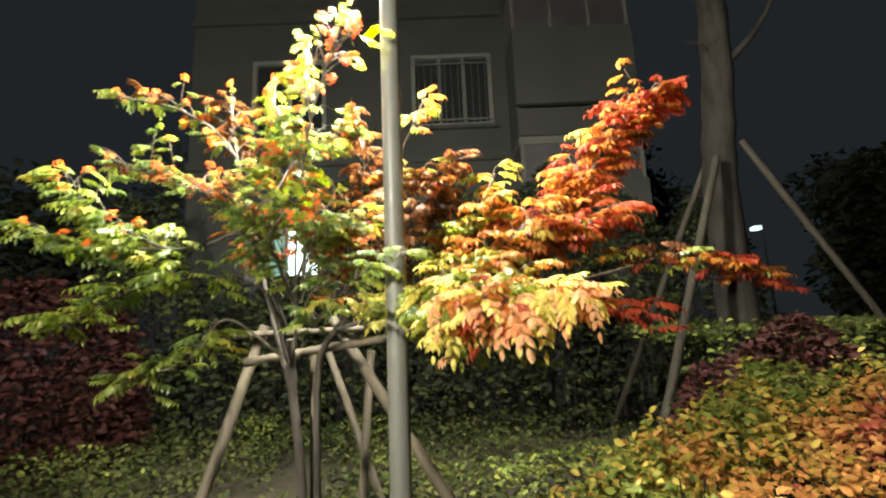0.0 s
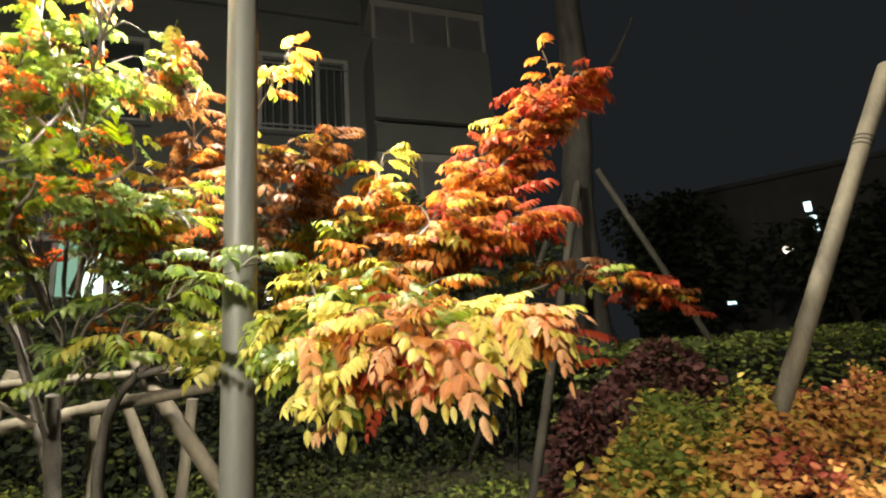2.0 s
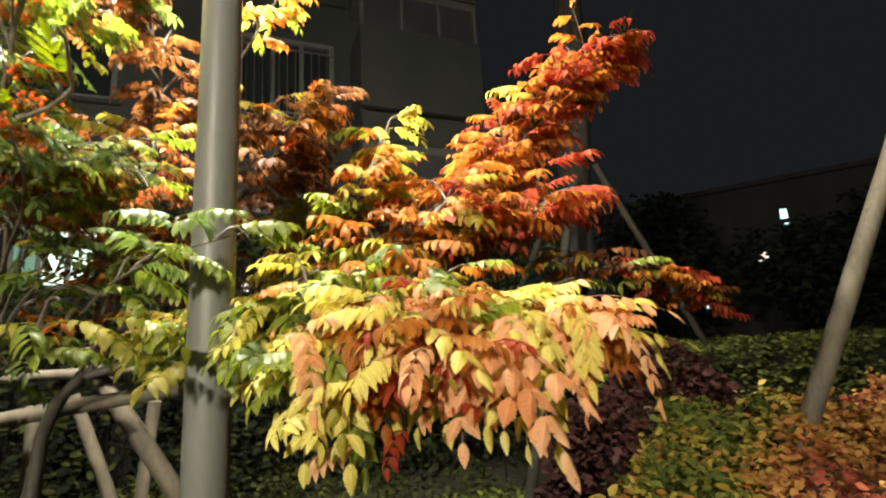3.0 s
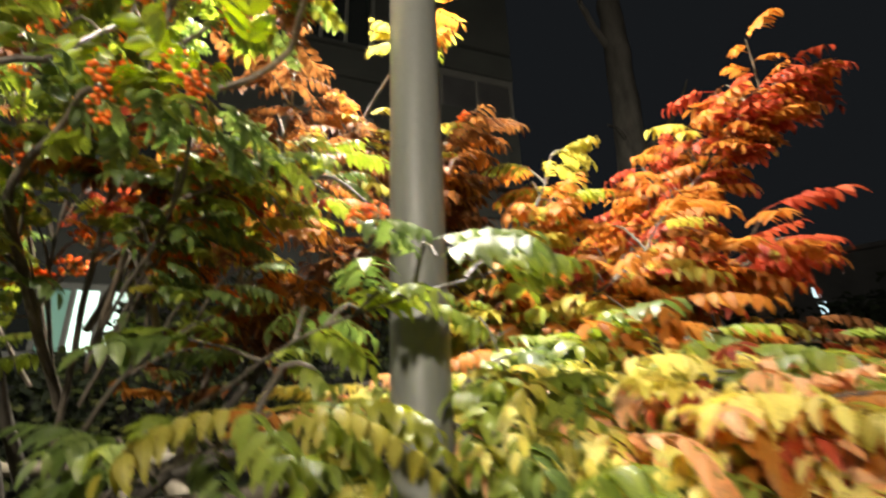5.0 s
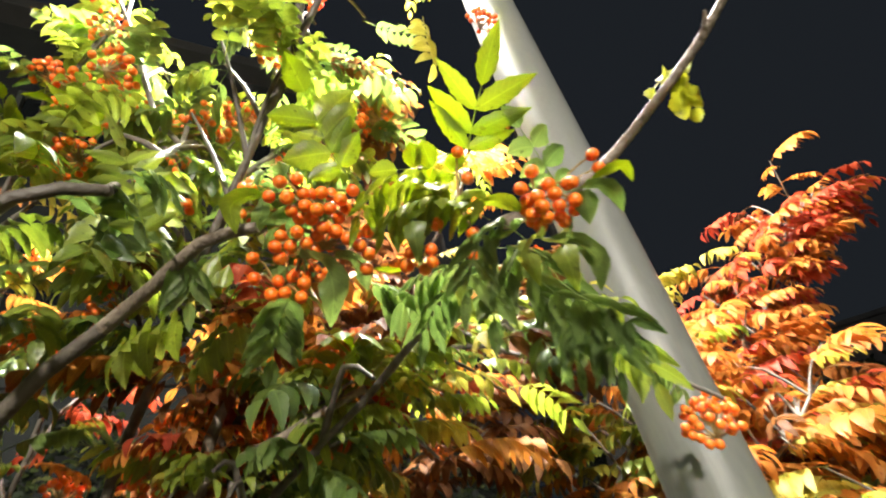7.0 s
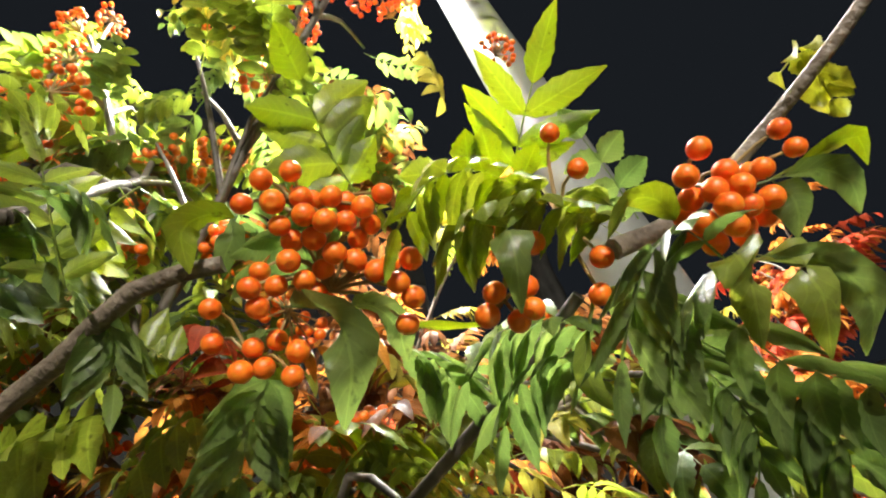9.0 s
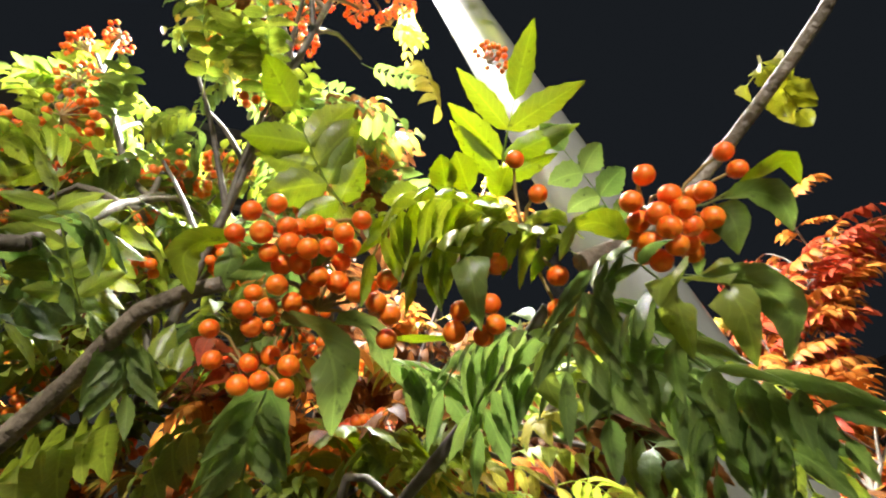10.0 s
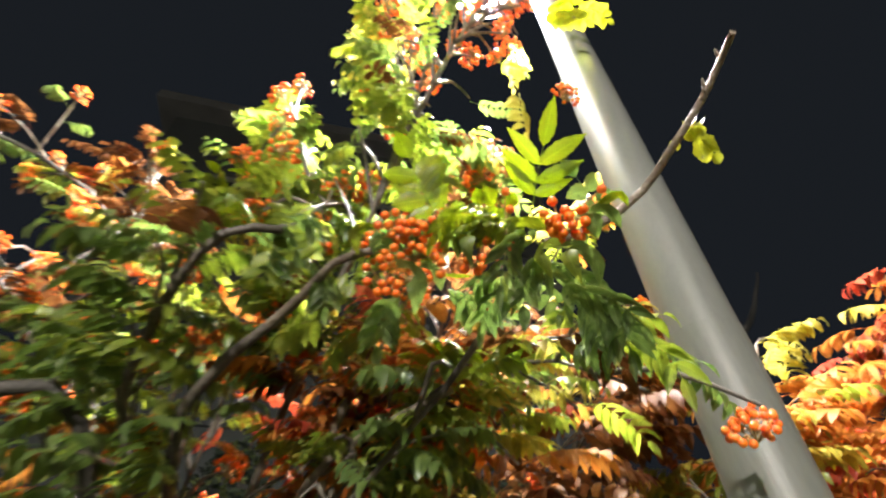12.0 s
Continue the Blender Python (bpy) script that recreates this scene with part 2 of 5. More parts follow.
def leaflet(length, width, curl, fold, serrated, rng, coarse=False):
    """One pointed blade along +x, folded on its midrib and curling down."""
    if serrated:
        s = np.linspace(0, 1, 15)
    else:
        s = np.array([0, 0.3, 0.68, 1.0]) if coarse else np.array([0, 0.12, 0.3, 0.5, 0.7, 0.87, 1.0])
    w = width * np.clip(np.sin(np.pi * np.clip(s, 0, 1) ** 0.8) ** 0.75, 0.06, 1)
    if serrated:
        w = width * 1.08 * np.clip(np.sin(np.pi * np.clip(s, 0, 1) ** 0.72) ** 0.92, 0.06, 1)
        w[1:-1:2] *= 0.9
        w[2:-1:2] *= 1.06
    V, T = [], []
    tw = rng.uniform(-0.25, 0.25)
    for si, wi in zip(s[:-1], w[:-1]):
        z = -curl * length * si ** 2
        x = length * (si - 0.3 * curl * si ** 2)
        jag = 0.012 * length if serrated else 0
        V += [(x + jag, -wi, z + fold * wi + tw * wi * si), (x, 0, z), (x + jag, wi, z + fold * wi - tw * wi * si)]
    V.append((length * (1 - 0.3 * curl), 0, -curl * length))
    k = len(s) - 1
    for i in range(k - 1):
        a = 3 * i
        T += [(a, a + 1, a + 4), (a, a + 4, a + 3), (a + 1, a + 2, a + 5), (a + 1, a + 5, a + 4)]
    a = 3 * (k - 1)
    T += [(a, a + 1, a + 3), (a + 1, a + 2, a + 3)]
    U = [(si, 0.5 + 0.45 * side) for si in s[:-1] for side in (-1, 0, 1)] + [(1.0, 0.5)]
    return np.array(V), np.array(T), np.array(U)


def compound_leaf(seed, length=0.17, pairs=6, arch=0.5, hang=0.5, blade=0.055, width=0.0095, serrated=False, start=0.25, lift=0.0, splay=61, curl=None):
    """A rowan leaf: an arching stalk along +x with pairs of blades and one at the tip."""
    rng = random.Random(seed)
    V, T, U, off = [], [], [], 0

    def put(v, t, u):
        nonlocal off
        U.append(u)
        V.append(v)
        T.append(t + off)
        off += len(v)

    def spine(f):
        a = arch * f
        return np.array([length * (f - 0.16 * arch * f * f), 0.012 * math.sin(3 * f + seed), length * (lift * f - 0.55 * arch * f * f)]), math.atan2(lift - 1.1 * arch * f, 1)

    st = [spine(i / 6)[0] for i in range(7)]
    rv, rt = [], []
    for i, p in enumerate(st):
        r = (0.0013 - 0.0008 * i / 6) * (length / 0.17)
        for k in range(3):
            rv.append(p + np.array([0, r * math.cos(2.09 * k), r * math.sin(2.09 * k)]))
    for i in range(6):
        for k in range(3):
            a, b, c, d = 3 * i + k, 3 * i + (k + 1) % 3, 3 * i + 3 + (k + 1) % 3, 3 * i + 3 + k
            rt += [(a, b, c), (a, c, d)]
    put(np.array(rv), np.array(rt), np.zeros((len(rv), 2)))
    for i in range(pairs + 1):
        f = start + (1 - start) * i / pairs
        p, slope = spine(min(f, 1))
        size = blade * (0.72 + 0.38 * math.sin(math.pi * (0.2 + 0.65 * i / pairs))) * rng.uniform(0.9, 1.1)
        for side in ((-1, 1) if i < pairs else (0,)):
            v, t, u = leaflet(size, width * rng.uniform(0.85, 1.15) * size / blade, rng.uniform(0.15, 0.4) + 0.25 * hang if curl is None else curl * rng.uniform(0.7, 1.2), rng.uniform(0.1, 0.45), serrated, rng)
            yaw = side * radians(splay + rng.uniform(-9, 9))
            down = -hang * rng.uniform(0.3, 0.75) if side else slope * 0.7 - 0.2 * hang
            m = np.array(Matrix.Rotation(yaw, 3, "Z") @ Matrix.Rotation(-down, 3, "Y") @ Matrix.Rotation(rng.uniform(-0.3, 0.3), 3, "X"))
            m = np.array(Matrix.Rotation(-slope * 0.6, 3, "Y")) @ m
            put(v @ m.T + p, t, u)
    return np.concatenate(V), np.concatenate(T), np.concatenate(U)


LEAF_SHAPES = [dict(length=0.155 + 0.008 * (i % 4), pairs=5 + i % 3, arch=0.35 + 0.14 * (i % 5), hang=0.35 + 0.15 * (i % 4), blade=0.046 + 0.004 * (i % 3), width=0.0088 + 0.0006 * (i % 4)) for i in range(8)]
VARIANTS = [compound_leaf(i, **d) for i, d in enumerate(LEAF_SHAPES)]
TOOTHED = [compound_leaf(i, serrated=True, **d) for i, d in enumerate(LEAF_SHAPES)]
_leaf_meshes = {}


def leaf_mesh(variant, cls):
    key = (variant, cls)
    if key not in _leaf_meshes:
        v, t, u = TOOTHED[variant]
        _leaf_meshes[key] = tri_mesh("leaf", v, t, [LEAF[cls]], uv=u)
    return _leaf_meshes[key]


def aim(at, way, size=1.0, roll=0.0):
    """A pose whose x axis points along way, z as far up as may be."""
    x = Vector(way).normalized()
    y = Vector((0, 0, 1)).cross(x)
    y = y.normalized() if y.length > 1e-3 else Vector((0, 1, 0))
    z = x.cross(y)
    m = Matrix((x, y, z)).transposed().to_4x4() @ Matrix.Rotation(roll, 4, "X") @ Matrix.Scale(size, 4)
    m.translation = at
    return m


# ---- ground ----
def ground():
    bm = bmesh.new()
    xs = [-900, -300, -100, -40, -20] + [-12 + 0.4 * i for i in range(61)] + [20, 40, 100, 300, 900]
    ys = [-900, -300, -100, -40, -15] + [-6 + 0.4 * i for i in range(56)] + [30, 60, 120, 300, 900]
    grid = [[bm.verts.new((x, y, 0.07 * noise.noise((x * 0.35, y * 0.35, 0)) + 0.03 * noise.noise((x * 1.7, y * 1.7, 3)) if abs(x) < 15 and -6 < y < 18 else -0.02)) for x in xs] for y in ys]
    for a, b in zip(grid, grid[1:]):
        for i in range(len(xs) - 1):
            bm.faces.new((a[i], a[i + 1], b[i + 1], b[i])).smooth = True
    return tagged(part("ground", bm, SOIL), "dark soil with leaf litter under the planting", "ground", kind="structure")


ground()


# ---- building ----
def window(parent, x0, x1, z0, z1, y, panes, lit=(), grille=False):
    """A framed window in the wall's opening."""
    bm = bmesh.new()
    t = 0.09
    box(bm, (x0, y - 0.05, z0), (x0 + t, y + 0.10, z1), 0.008)
    box(bm, (x1 - t, y - 0.05, z0), (x1, y + 0.10, z1), 0.008)
    box(bm, (x0 + t, y - 0.05, z1 - t), (x1 - t, y + 0.10, z1), 0.008)
    box(bm, (x0 + t, y - 0.05, z0), (x1 - t, y + 0.10, z0 + t), 0.008)
    pw = (x1 - x0 - 2 * t) / panes
    for i in range(1, panes):
        box(bm, (x0 + t + i * pw - 0.035, y - 0.03, z0 + t), (x0 + t + i * pw + 0.035, y + 0.08, z1 - t), 0.006)
    fr = part("window_frame", bm, FRAMEP, parent)
    bm = bmesh.new()
    box(bm, (x0 - 0.1, y - 0.16, z0 - 0.08), (x1 + 0.1, y + 0.05, z0 - 0.004), 0.01)
    part("sill", bm, WALLP, fr)
    for i in range(panes):
        bm = bmesh.new()
        box(bm, (x0 + t + i * pw + 0.036, y + 0.03, z0 + t + 0.002), (x0 + t + (i + 1) * pw - 0.036, y + 0.045, z1 - t - 0.002))
        part("pane", bm, dict(lit).get(i, GLASS), fr, "brightly lit pane" if i in dict(lit) else "")
    if grille:
        n = int((x1 - x0) / 0.14)
        for i in range(1, n):
            bm = bmesh.new()
            x = x0 + (x1 - x0) * i / n
            tube(bm, [Vector((x, y - 0.10, z0 - 0.01)), Vector((x, y - 0.10, z1 - 0.25))], 0.011, 0.011, 6)
            part("grille_bar", bm, RAILM, fr)
        for z in (z0 + 0.12, z1 - 0.28):
            bm = bmesh.new()
            box(bm, (x0 + 0.02, y - 0.115, z), (x1 - 0.02, y - 0.085, z + 0.03))
            part("grille_rail", bm, RAILM, fr)


def wall_with_holes(bm, x0, x1, z0, z1, y0, y1, holes):
    """A slab of wall, pierced by rectangular openings."""
    xs = sorted({x0, x1, *[h[0] for h in holes], *[h[1] for h in holes]})
    zs = sorted({z0, z1, *[h[2] for h in holes], *[h[3] for h in holes]})
    for a, b in zip(xs, xs[1:]):
        for c, d in zip(zs, zs[1:]):
            if not any(h[0] <= a and b <= h[1] and h[2] <= c and d <= h[3] for h in holes):
                box(bm, (a, y0, c), (b, y1, d))
    bmesh.ops.remove_doubles(bm, verts=bm.verts, dist=1e-4)


def building():
    b = root("apartment_building", (0, 0, 0), "rendered apartment building, night dimness put into its wall and frame colours", "building")
    y = 10.0
    holes = [(-0.45, 1.30, 6.0, 7.7), (-3.95, -2.3, 2.85, 3.95), (-3.9, -2.3, 6.0, 7.7), (-0.45, 1.30, 2.7, 4.3), (-0.45, 1.3, 9.4, 11.1), (-3.9, -2.3, 9.4, 11.1)]
    bm = bmesh.new()
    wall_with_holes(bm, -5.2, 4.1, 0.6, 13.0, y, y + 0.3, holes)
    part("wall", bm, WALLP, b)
    bm = bmesh.new()
    box(bm, (-5.25, y - 0.06, -0.3), (4.15, y + 0.3, 0.6), 0.01)
    part("plinth", bm, WALLD, b)
    bm = bmesh.new()
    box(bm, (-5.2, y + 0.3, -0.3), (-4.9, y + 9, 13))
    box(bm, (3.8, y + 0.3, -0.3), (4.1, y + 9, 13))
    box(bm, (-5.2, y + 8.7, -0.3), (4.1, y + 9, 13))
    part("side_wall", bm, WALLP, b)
    bm = bmesh.new()
    box(bm, (-5.6, y - 0.5, 13.0), (4.5, y + 9.3, 13.3), 0.02)
    part("roof", bm, WALLD, b)
    for i, z in enumerate((2.2, 5.2, 8.55)):
        bm = bmesh.new()
        box(bm, (-5.22, y - 0.10, z), (1.55, y - 0.002, z + 0.16), 0.012)
        part("string_course", bm, WALLP, b)
    for (x0, x1, z0, z1), panes, lit, grille in ((holes[0], 3, (), True), (holes[1], 4, ((1, TEALPANE), (2, LITPANE), (3, LITPANE)), False), (holes[2], 2, (), False), (holes[3], 3, (), False), (holes[4], 3, (), False), (holes[5], 2, (), False)):
        window(b, x0, x1, z0, z1, y + 0.06, panes, lit, grille)
    # enclosed balconies: two bands of parapet with a shadow gap, dark glazing above, storey by storey
    for z in (2.1, 5.3, 8.5):
        bm = bmesh.new()
        box(bm, (1.62, y - 0.95, z - 0.16), (4.02, y - 0.003, z), 0.01)
        sl = part("balcony", bm, WALLD, b)
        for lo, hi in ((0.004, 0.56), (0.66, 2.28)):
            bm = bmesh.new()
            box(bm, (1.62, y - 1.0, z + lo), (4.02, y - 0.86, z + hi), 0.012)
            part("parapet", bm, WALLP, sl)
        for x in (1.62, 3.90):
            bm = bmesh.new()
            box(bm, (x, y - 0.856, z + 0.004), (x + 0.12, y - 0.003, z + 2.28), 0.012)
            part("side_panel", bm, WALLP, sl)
        bm = bmesh.new()
        box(bm, (1.70, y - 0.94, z + 2.284), (3.94, y - 0.90, z + 3.03))
        part("glazing", bm, DULLPANE, sl)
        for x in (1.64, 2.4, 3.16, 3.92):
            bm = bmesh.new()
            box(bm, (x, y - 0.985, z + 2.284), (x + 0.06, y - 0.885, z + 3.03), 0.006)
            part("mullion", bm, WALLD, sl)
    settle(b, (-0.5, 10, 0))


building()


# ---- lamp posts ----
def lamp_post(at, turn, lantern_glow, radius, hat, label, lean=0.0, arm=0.06):
    """A steel post with a coated foot and a lantern."""
    p = root("lamp_post", (*at, 0), label, "lamp post", "path lamps")
    p.rotation_euler.x = lean
    r = 0.0475
    bm = bmesh.new()
    tube(bm, [Vector((0, 0, z)) for z in (2.145, 2.6, 3.0, 3.60)], r, r, 48)
    part("pole", bm, POLEPAINT, p, "glossy grey upper tube")
    bm = bmesh.new()
    tube(bm, [Vector((0, 0, z)) for z in (0.12, 0.5, 1.0, 1.6, 2.145)], r + 0.0006, r + 0.0006, 48)
    part("coated_foot", bm, POLECOAT, p, "dull grey coating on the lower tube")
    bm = bmesh.new()
    tube(bm, [Vector((0, 0, z)) for z in (-0.05, 0.02, 0.021)], 0.13, 0.125, 32)
    tube(bm, [Vector((0, 0, z)) for z in (0.0201, 0.09, 0.12)], 0.075, 0.055, 32)
    part("base_plate", bm, POLEPAINT, p)
    for k in range(4):
        bm = bmesh.new()
        a = math.pi / 4 + k * math.pi / 2
        tube(bm, [Vector((0.1 * math.cos(a), 0.1 * math.sin(a), z)) for z in (0.021, 0.05)], 0.011, 0.011, 6)
        part("bolt", bm, RAILM, p)
    way = Vector((math.cos(turn), math.sin(turn), 0))
    end = way * arm + Vector((0, 0, 3.74))
    bm = bmesh.new()
    tube(bm, smooth_path([(0, 0, 3.56), (0, 0, 3.62), end + Vector((0, 0, -0.07))], 0.04), 0.040, 0.028, 20)
    part("neck", bm, POLEPAINT, p)
    lan = new("lantern")
    lan.parent, lan.location = p, end
    bm = bmesh.new()
    bmesh.ops.create_uvsphere(bm, u_segments=32, v_segments=16, radius=radius)
    for f in bm.faces:
        f.smooth = True
    part("globe", bm, lantern_glow, lan, "white glowing globe")
    if hat:
        bm = bmesh.new()
        tube(bm, [Vector((0, 0, z)) for z in (0.05, 0.08, 0.11, 0.13)], 0.14, 0.03, 32)
        part("hat", bm, POLEPAINT, lan)


lamp_post((POLE[0], 2.282), radians(140), GLOBE, 0.085, True, "grey painted steel lamp post with a bright lantern", -0.0073, 0.17)
# Second post never in view; guessed from the pole's highlight, set as front fill.
lamp_post((-2.9, -3.3), radians(60), GLOBE2, 0.10, False, "unseen second lamp post, added as fill light from the path side")

# ---- tree stakes ----
def stake(parent, a, b, r, name="stake", wood=None):
    bm = bmesh.new()
    a, b = Vector(a), Vector(b)
    tube(bm, [a + (b - a) * f for f in (0, 0.02, 0.2, 0.4, 0.6, 0.8, 0.98, 1)], r, r * 0.86, 12, 0.008, 0.25)
    return part(name, bm, wood or STAKE, parent)


s = root("stake_frame", (0, 0, 0), "frame of pale wooden poles propping a young rowan", "tree support")
stake(s, (-1.90, 3.65, -0.05), (-1.28, 3.65, 1.66), 0.042)
stake(s, (0.36, 3.36, -0.05), (-0.80, 3.66, 1.70), 0.042)
stake(s, (-0.50, 4.58, -0.05), (-0.98, 4.27, 1.50), 0.036)
stake(s, (-0.72, 4.25, -0.05), (-0.58, 4.09, 1.45), 0.036)
stake(s, (-1.64, 3.60, 1.60), (-0.30, 3.58, 1.62), 0.024, "cross_bar")
stake(s, (-1.30, 3.34, 1.42), (-0.30, 3.18, 1.54), 0.030, "cross_bar")
stake(s, (-0.86, 3.40, -0.05), (-0.86, 3.36, 1.50), 0.024)

settle(s, (-0.86, 3.8, 0))
s = root("leaning_stake", (0, 0, 0), "pale round wooden pole leaning out of the hedge", "tree support")
stake(s, (1.93, 3.14, -0.05), (3.45, 2.46, 3.12), 0.050, "pole")
bm = bmesh.new()
_way = Vector((1.52, -0.68, 3.17)).normalized()
tube(bm, [Vector((3.45, 2.46, 3.12)) + _way * g for g in (0.0005, 0.004, 0.007)], 0.0425, 0.038, 12)
part("sawn_end", bm, STAKE, s)
bm = bmesh.new()
for k in range(3):
    o = Vector((1.93, 3.14, -0.05)) + _way * (3.02 + 0.028 * k)
    u = _way.cross(Vector((0, 0, 1))).normalized()
    w = _way.cross(u)
    tube(bm, [o + (u * math.cos(a) + w * math.sin(a)) * 0.0475 for a in (2 * math.pi * i / 24 for i in range(25))], 0.005, 0.005, 6)
part("tie", bm, DIMSTAKE, s, "dark twine wound round the pole")
settle(s, (1.93, 3.14, 0))


# ---- rowan tree ----
rng = random.Random(7)
TREE = root("rowan_tree", (-0.88, 3.3, 0), "young rowan turning from green to orange and red, full of berries", "tree")
BASE = Vector((-0.88, 3.3, 0))
leaves = []          # place, colour class, leaf shape
clusters = []        # places of berry clusters
CAMERA_WAY = [Vector(p) for p in ((0, 0, 1.5), (-0.10, 0.91, 1.60), (-0.44, 1.54, 1.66), (-0.66, 1.86, 1.83), (-0.70, 2.0, 1.95))]


def clear_of_camera(p, r=0.15):
    """False within r of the camera's way, wider towards its end."""
    for a, b in zip(CAMERA_WAY, CAMERA_WAY[1:]):
        t = max(0, min(1, (p - a).dot(b - a) / (b - a).length_squared))
        if (p - a - (b - a) * t).length < r * (2.35 if b.z > 1.7 else 1.0):
            return False
    return True


def clear_of_pole(p, r=0.075):
    return math.hypot(p.x - POLE[0], p.y - POLE[1]) > r


def clear_of_gap(p, r=0.10):
    """False in the crown's gap, widened so lantern light reaches the nearest branch."""
    lantern = Vector((-0.336, 2.391, 3.74))
    for a, b in ((Vector(q), lantern) for q in ((-0.57, 2.09, 2.08), (-0.64, 2.16, 2.12), (-0.52, 2.08, 2.10))):
        f = (p - a).dot(b - a) / (b - a).length_squared
        if 0.05 < f < 0.66 and (p - a - (b - a) * f).length < r:
            return False
    return True


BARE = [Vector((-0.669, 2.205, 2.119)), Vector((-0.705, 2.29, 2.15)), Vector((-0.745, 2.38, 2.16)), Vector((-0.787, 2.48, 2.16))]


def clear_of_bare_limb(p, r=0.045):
    """False between the camera's late position and the leafless limb end, so it shows."""
    late_eye = CAMERA_WAY[-1]
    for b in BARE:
        f = (p - late_eye).dot(b - late_eye) / (b - late_eye).length_squared
        if 0 < f < 1 and (p - late_eye - (b - late_eye) * f).length < r:
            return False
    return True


CLEARED_LINES = [(Vector((-0.27, 0.97, 1.73)), Vector((-1.03, 3.35, 2.18))), (Vector((-0.44, 1.75, 1.80)), Vector((-1.10, 3.60, 2.20))), (Vector((-0.64, 2.05, 1.79)), Vector((-1.20, 3.92, 2.21))), (Vector((-0.84, 2.32, 2.27)), Vector((-0.42, 2.30, 3.30))), (Vector((-0.74, 2.36, 2.20)), Vector((-0.40, 2.33, 3.30))),
              (Vector((-0.49, 2.15, 2.26)), Vector((-0.28, 2.29, 3.60))), (Vector((-0.63, 2.18, 2.25)), Vector((-0.30, 2.29, 3.60))), (Vector((-0.46, 2.10, 2.10)), Vector((-0.27, 2.28, 3.60))), (Vector((-0.41, 2.03, 2.18)), Vector((-0.27, 2.28, 3.60)))]


def clear_of_lines(p, r=0.04):
    """False on lines cleared from camera to lit window and from leaves to lantern."""
    for a, b in CLEARED_LINES:
        f = (p - a).dot(b - a) / (b - a).length_squared
        if 0 < f < 1.3 and (p - a - (b - a) * f).length < r + 0.02 * f:
            return False
    return True


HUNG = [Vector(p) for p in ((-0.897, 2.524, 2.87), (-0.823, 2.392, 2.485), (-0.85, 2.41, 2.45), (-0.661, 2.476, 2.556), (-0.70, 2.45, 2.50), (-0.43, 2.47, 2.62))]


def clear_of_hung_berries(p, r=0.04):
    """False between the camera's late position and these clusters, so they show."""
    late_eye = CAMERA_WAY[-1]
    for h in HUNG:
        f = (p - late_eye).dot(h - late_eye) / (h - late_eye).length_squared
        if 0.3 < f < 0.97 and (p - late_eye - (h - late_eye) * f).length < r:
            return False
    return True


def keeps_pole_in_view(p):
    """True unless p would cover the pole as seen late from the camera."""
    if not 1.93 < p.z < 2.6 or p.y > POLE[1] - 0.02 or p.x > -0.05:
        return True
    a, b = Vector((-0.66, 1.95)), Vector((-0.25, 2.215))
    return (b.x - a.x) * (p.y - a.y) - (b.y - a.y) * (p.x - a.x) > 0


def pick(mix):
    u = rng.random() * sum(mix.values())
    for k, v in mix.items():
        u -= v
        if u <= 0:
            return k
    return k


GREEN = dict(g=0.60, yg=0.35, y=0.05)
LIME = dict(g=0.34, yg=0.61, y=0.05)
MIXED = dict(g=0.42, yg=0.42, y=0.02, o=0.03, b=0.11)
RUSSET = dict(b=0.84, o=0.12, y=0.04)
GOLD = dict(y=0.30, o=0.40, yg=0.24, b=0.06)
AMBER = dict(o=0.64, y=0.16, r=0.12, b=0.08)
EMBER = dict(o=0.64, y=0.10, r=0.20, b=0.06)
RED = dict(r=0.66, o=0.28, b=0.06)
# The two pale mixes stand for leaves blown out by the lamp.
PALE = dict(c=0.42, k=0.16, yg=0.22, y=0.20)
PEACH = dict(k=0.44, c=0.22, o=0.24, r=0.10)


def blend(a, b, f):
    return {k: a.get(k, 0) * (1 - f) + b.get(k, 0) * f for k in {**a, **b}}


thin = random.Random(5)


def add_leaf(p, way, cls, size, roll=0.0):
    way = Vector(way).normalized()
    if p.x < -0.5 and p.z > 2.3 and thin.random() < (0.42 if p.x < -1.0 else 0.14):
        return
    if not (clear_of_camera(p) and clear_of_camera(p + way * 0.12 * size, 0.12)):
        return
    if not (clear_of_pole(p) and clear_of_pole(p + way * 0.1 * size) and clear_of_pole(p + way * 0.17 * size)):
        return
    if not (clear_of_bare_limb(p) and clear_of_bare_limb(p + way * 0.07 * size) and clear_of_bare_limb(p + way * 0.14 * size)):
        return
    if not (clear_of_gap(p, 0.06) and clear_of_gap(p + way * 0.1 * size, 0.06)):
        return
    for g in (0.02, 0.1, 0.18):
        q = p + way * g * size
        if not (clear_of_lines(q) and keeps_pole_in_view(q) and clear_of_hung_berries(q)):
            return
    leaves.append((aim(p, way, size, roll), cls, rng.randrange(len(VARIANTS))))


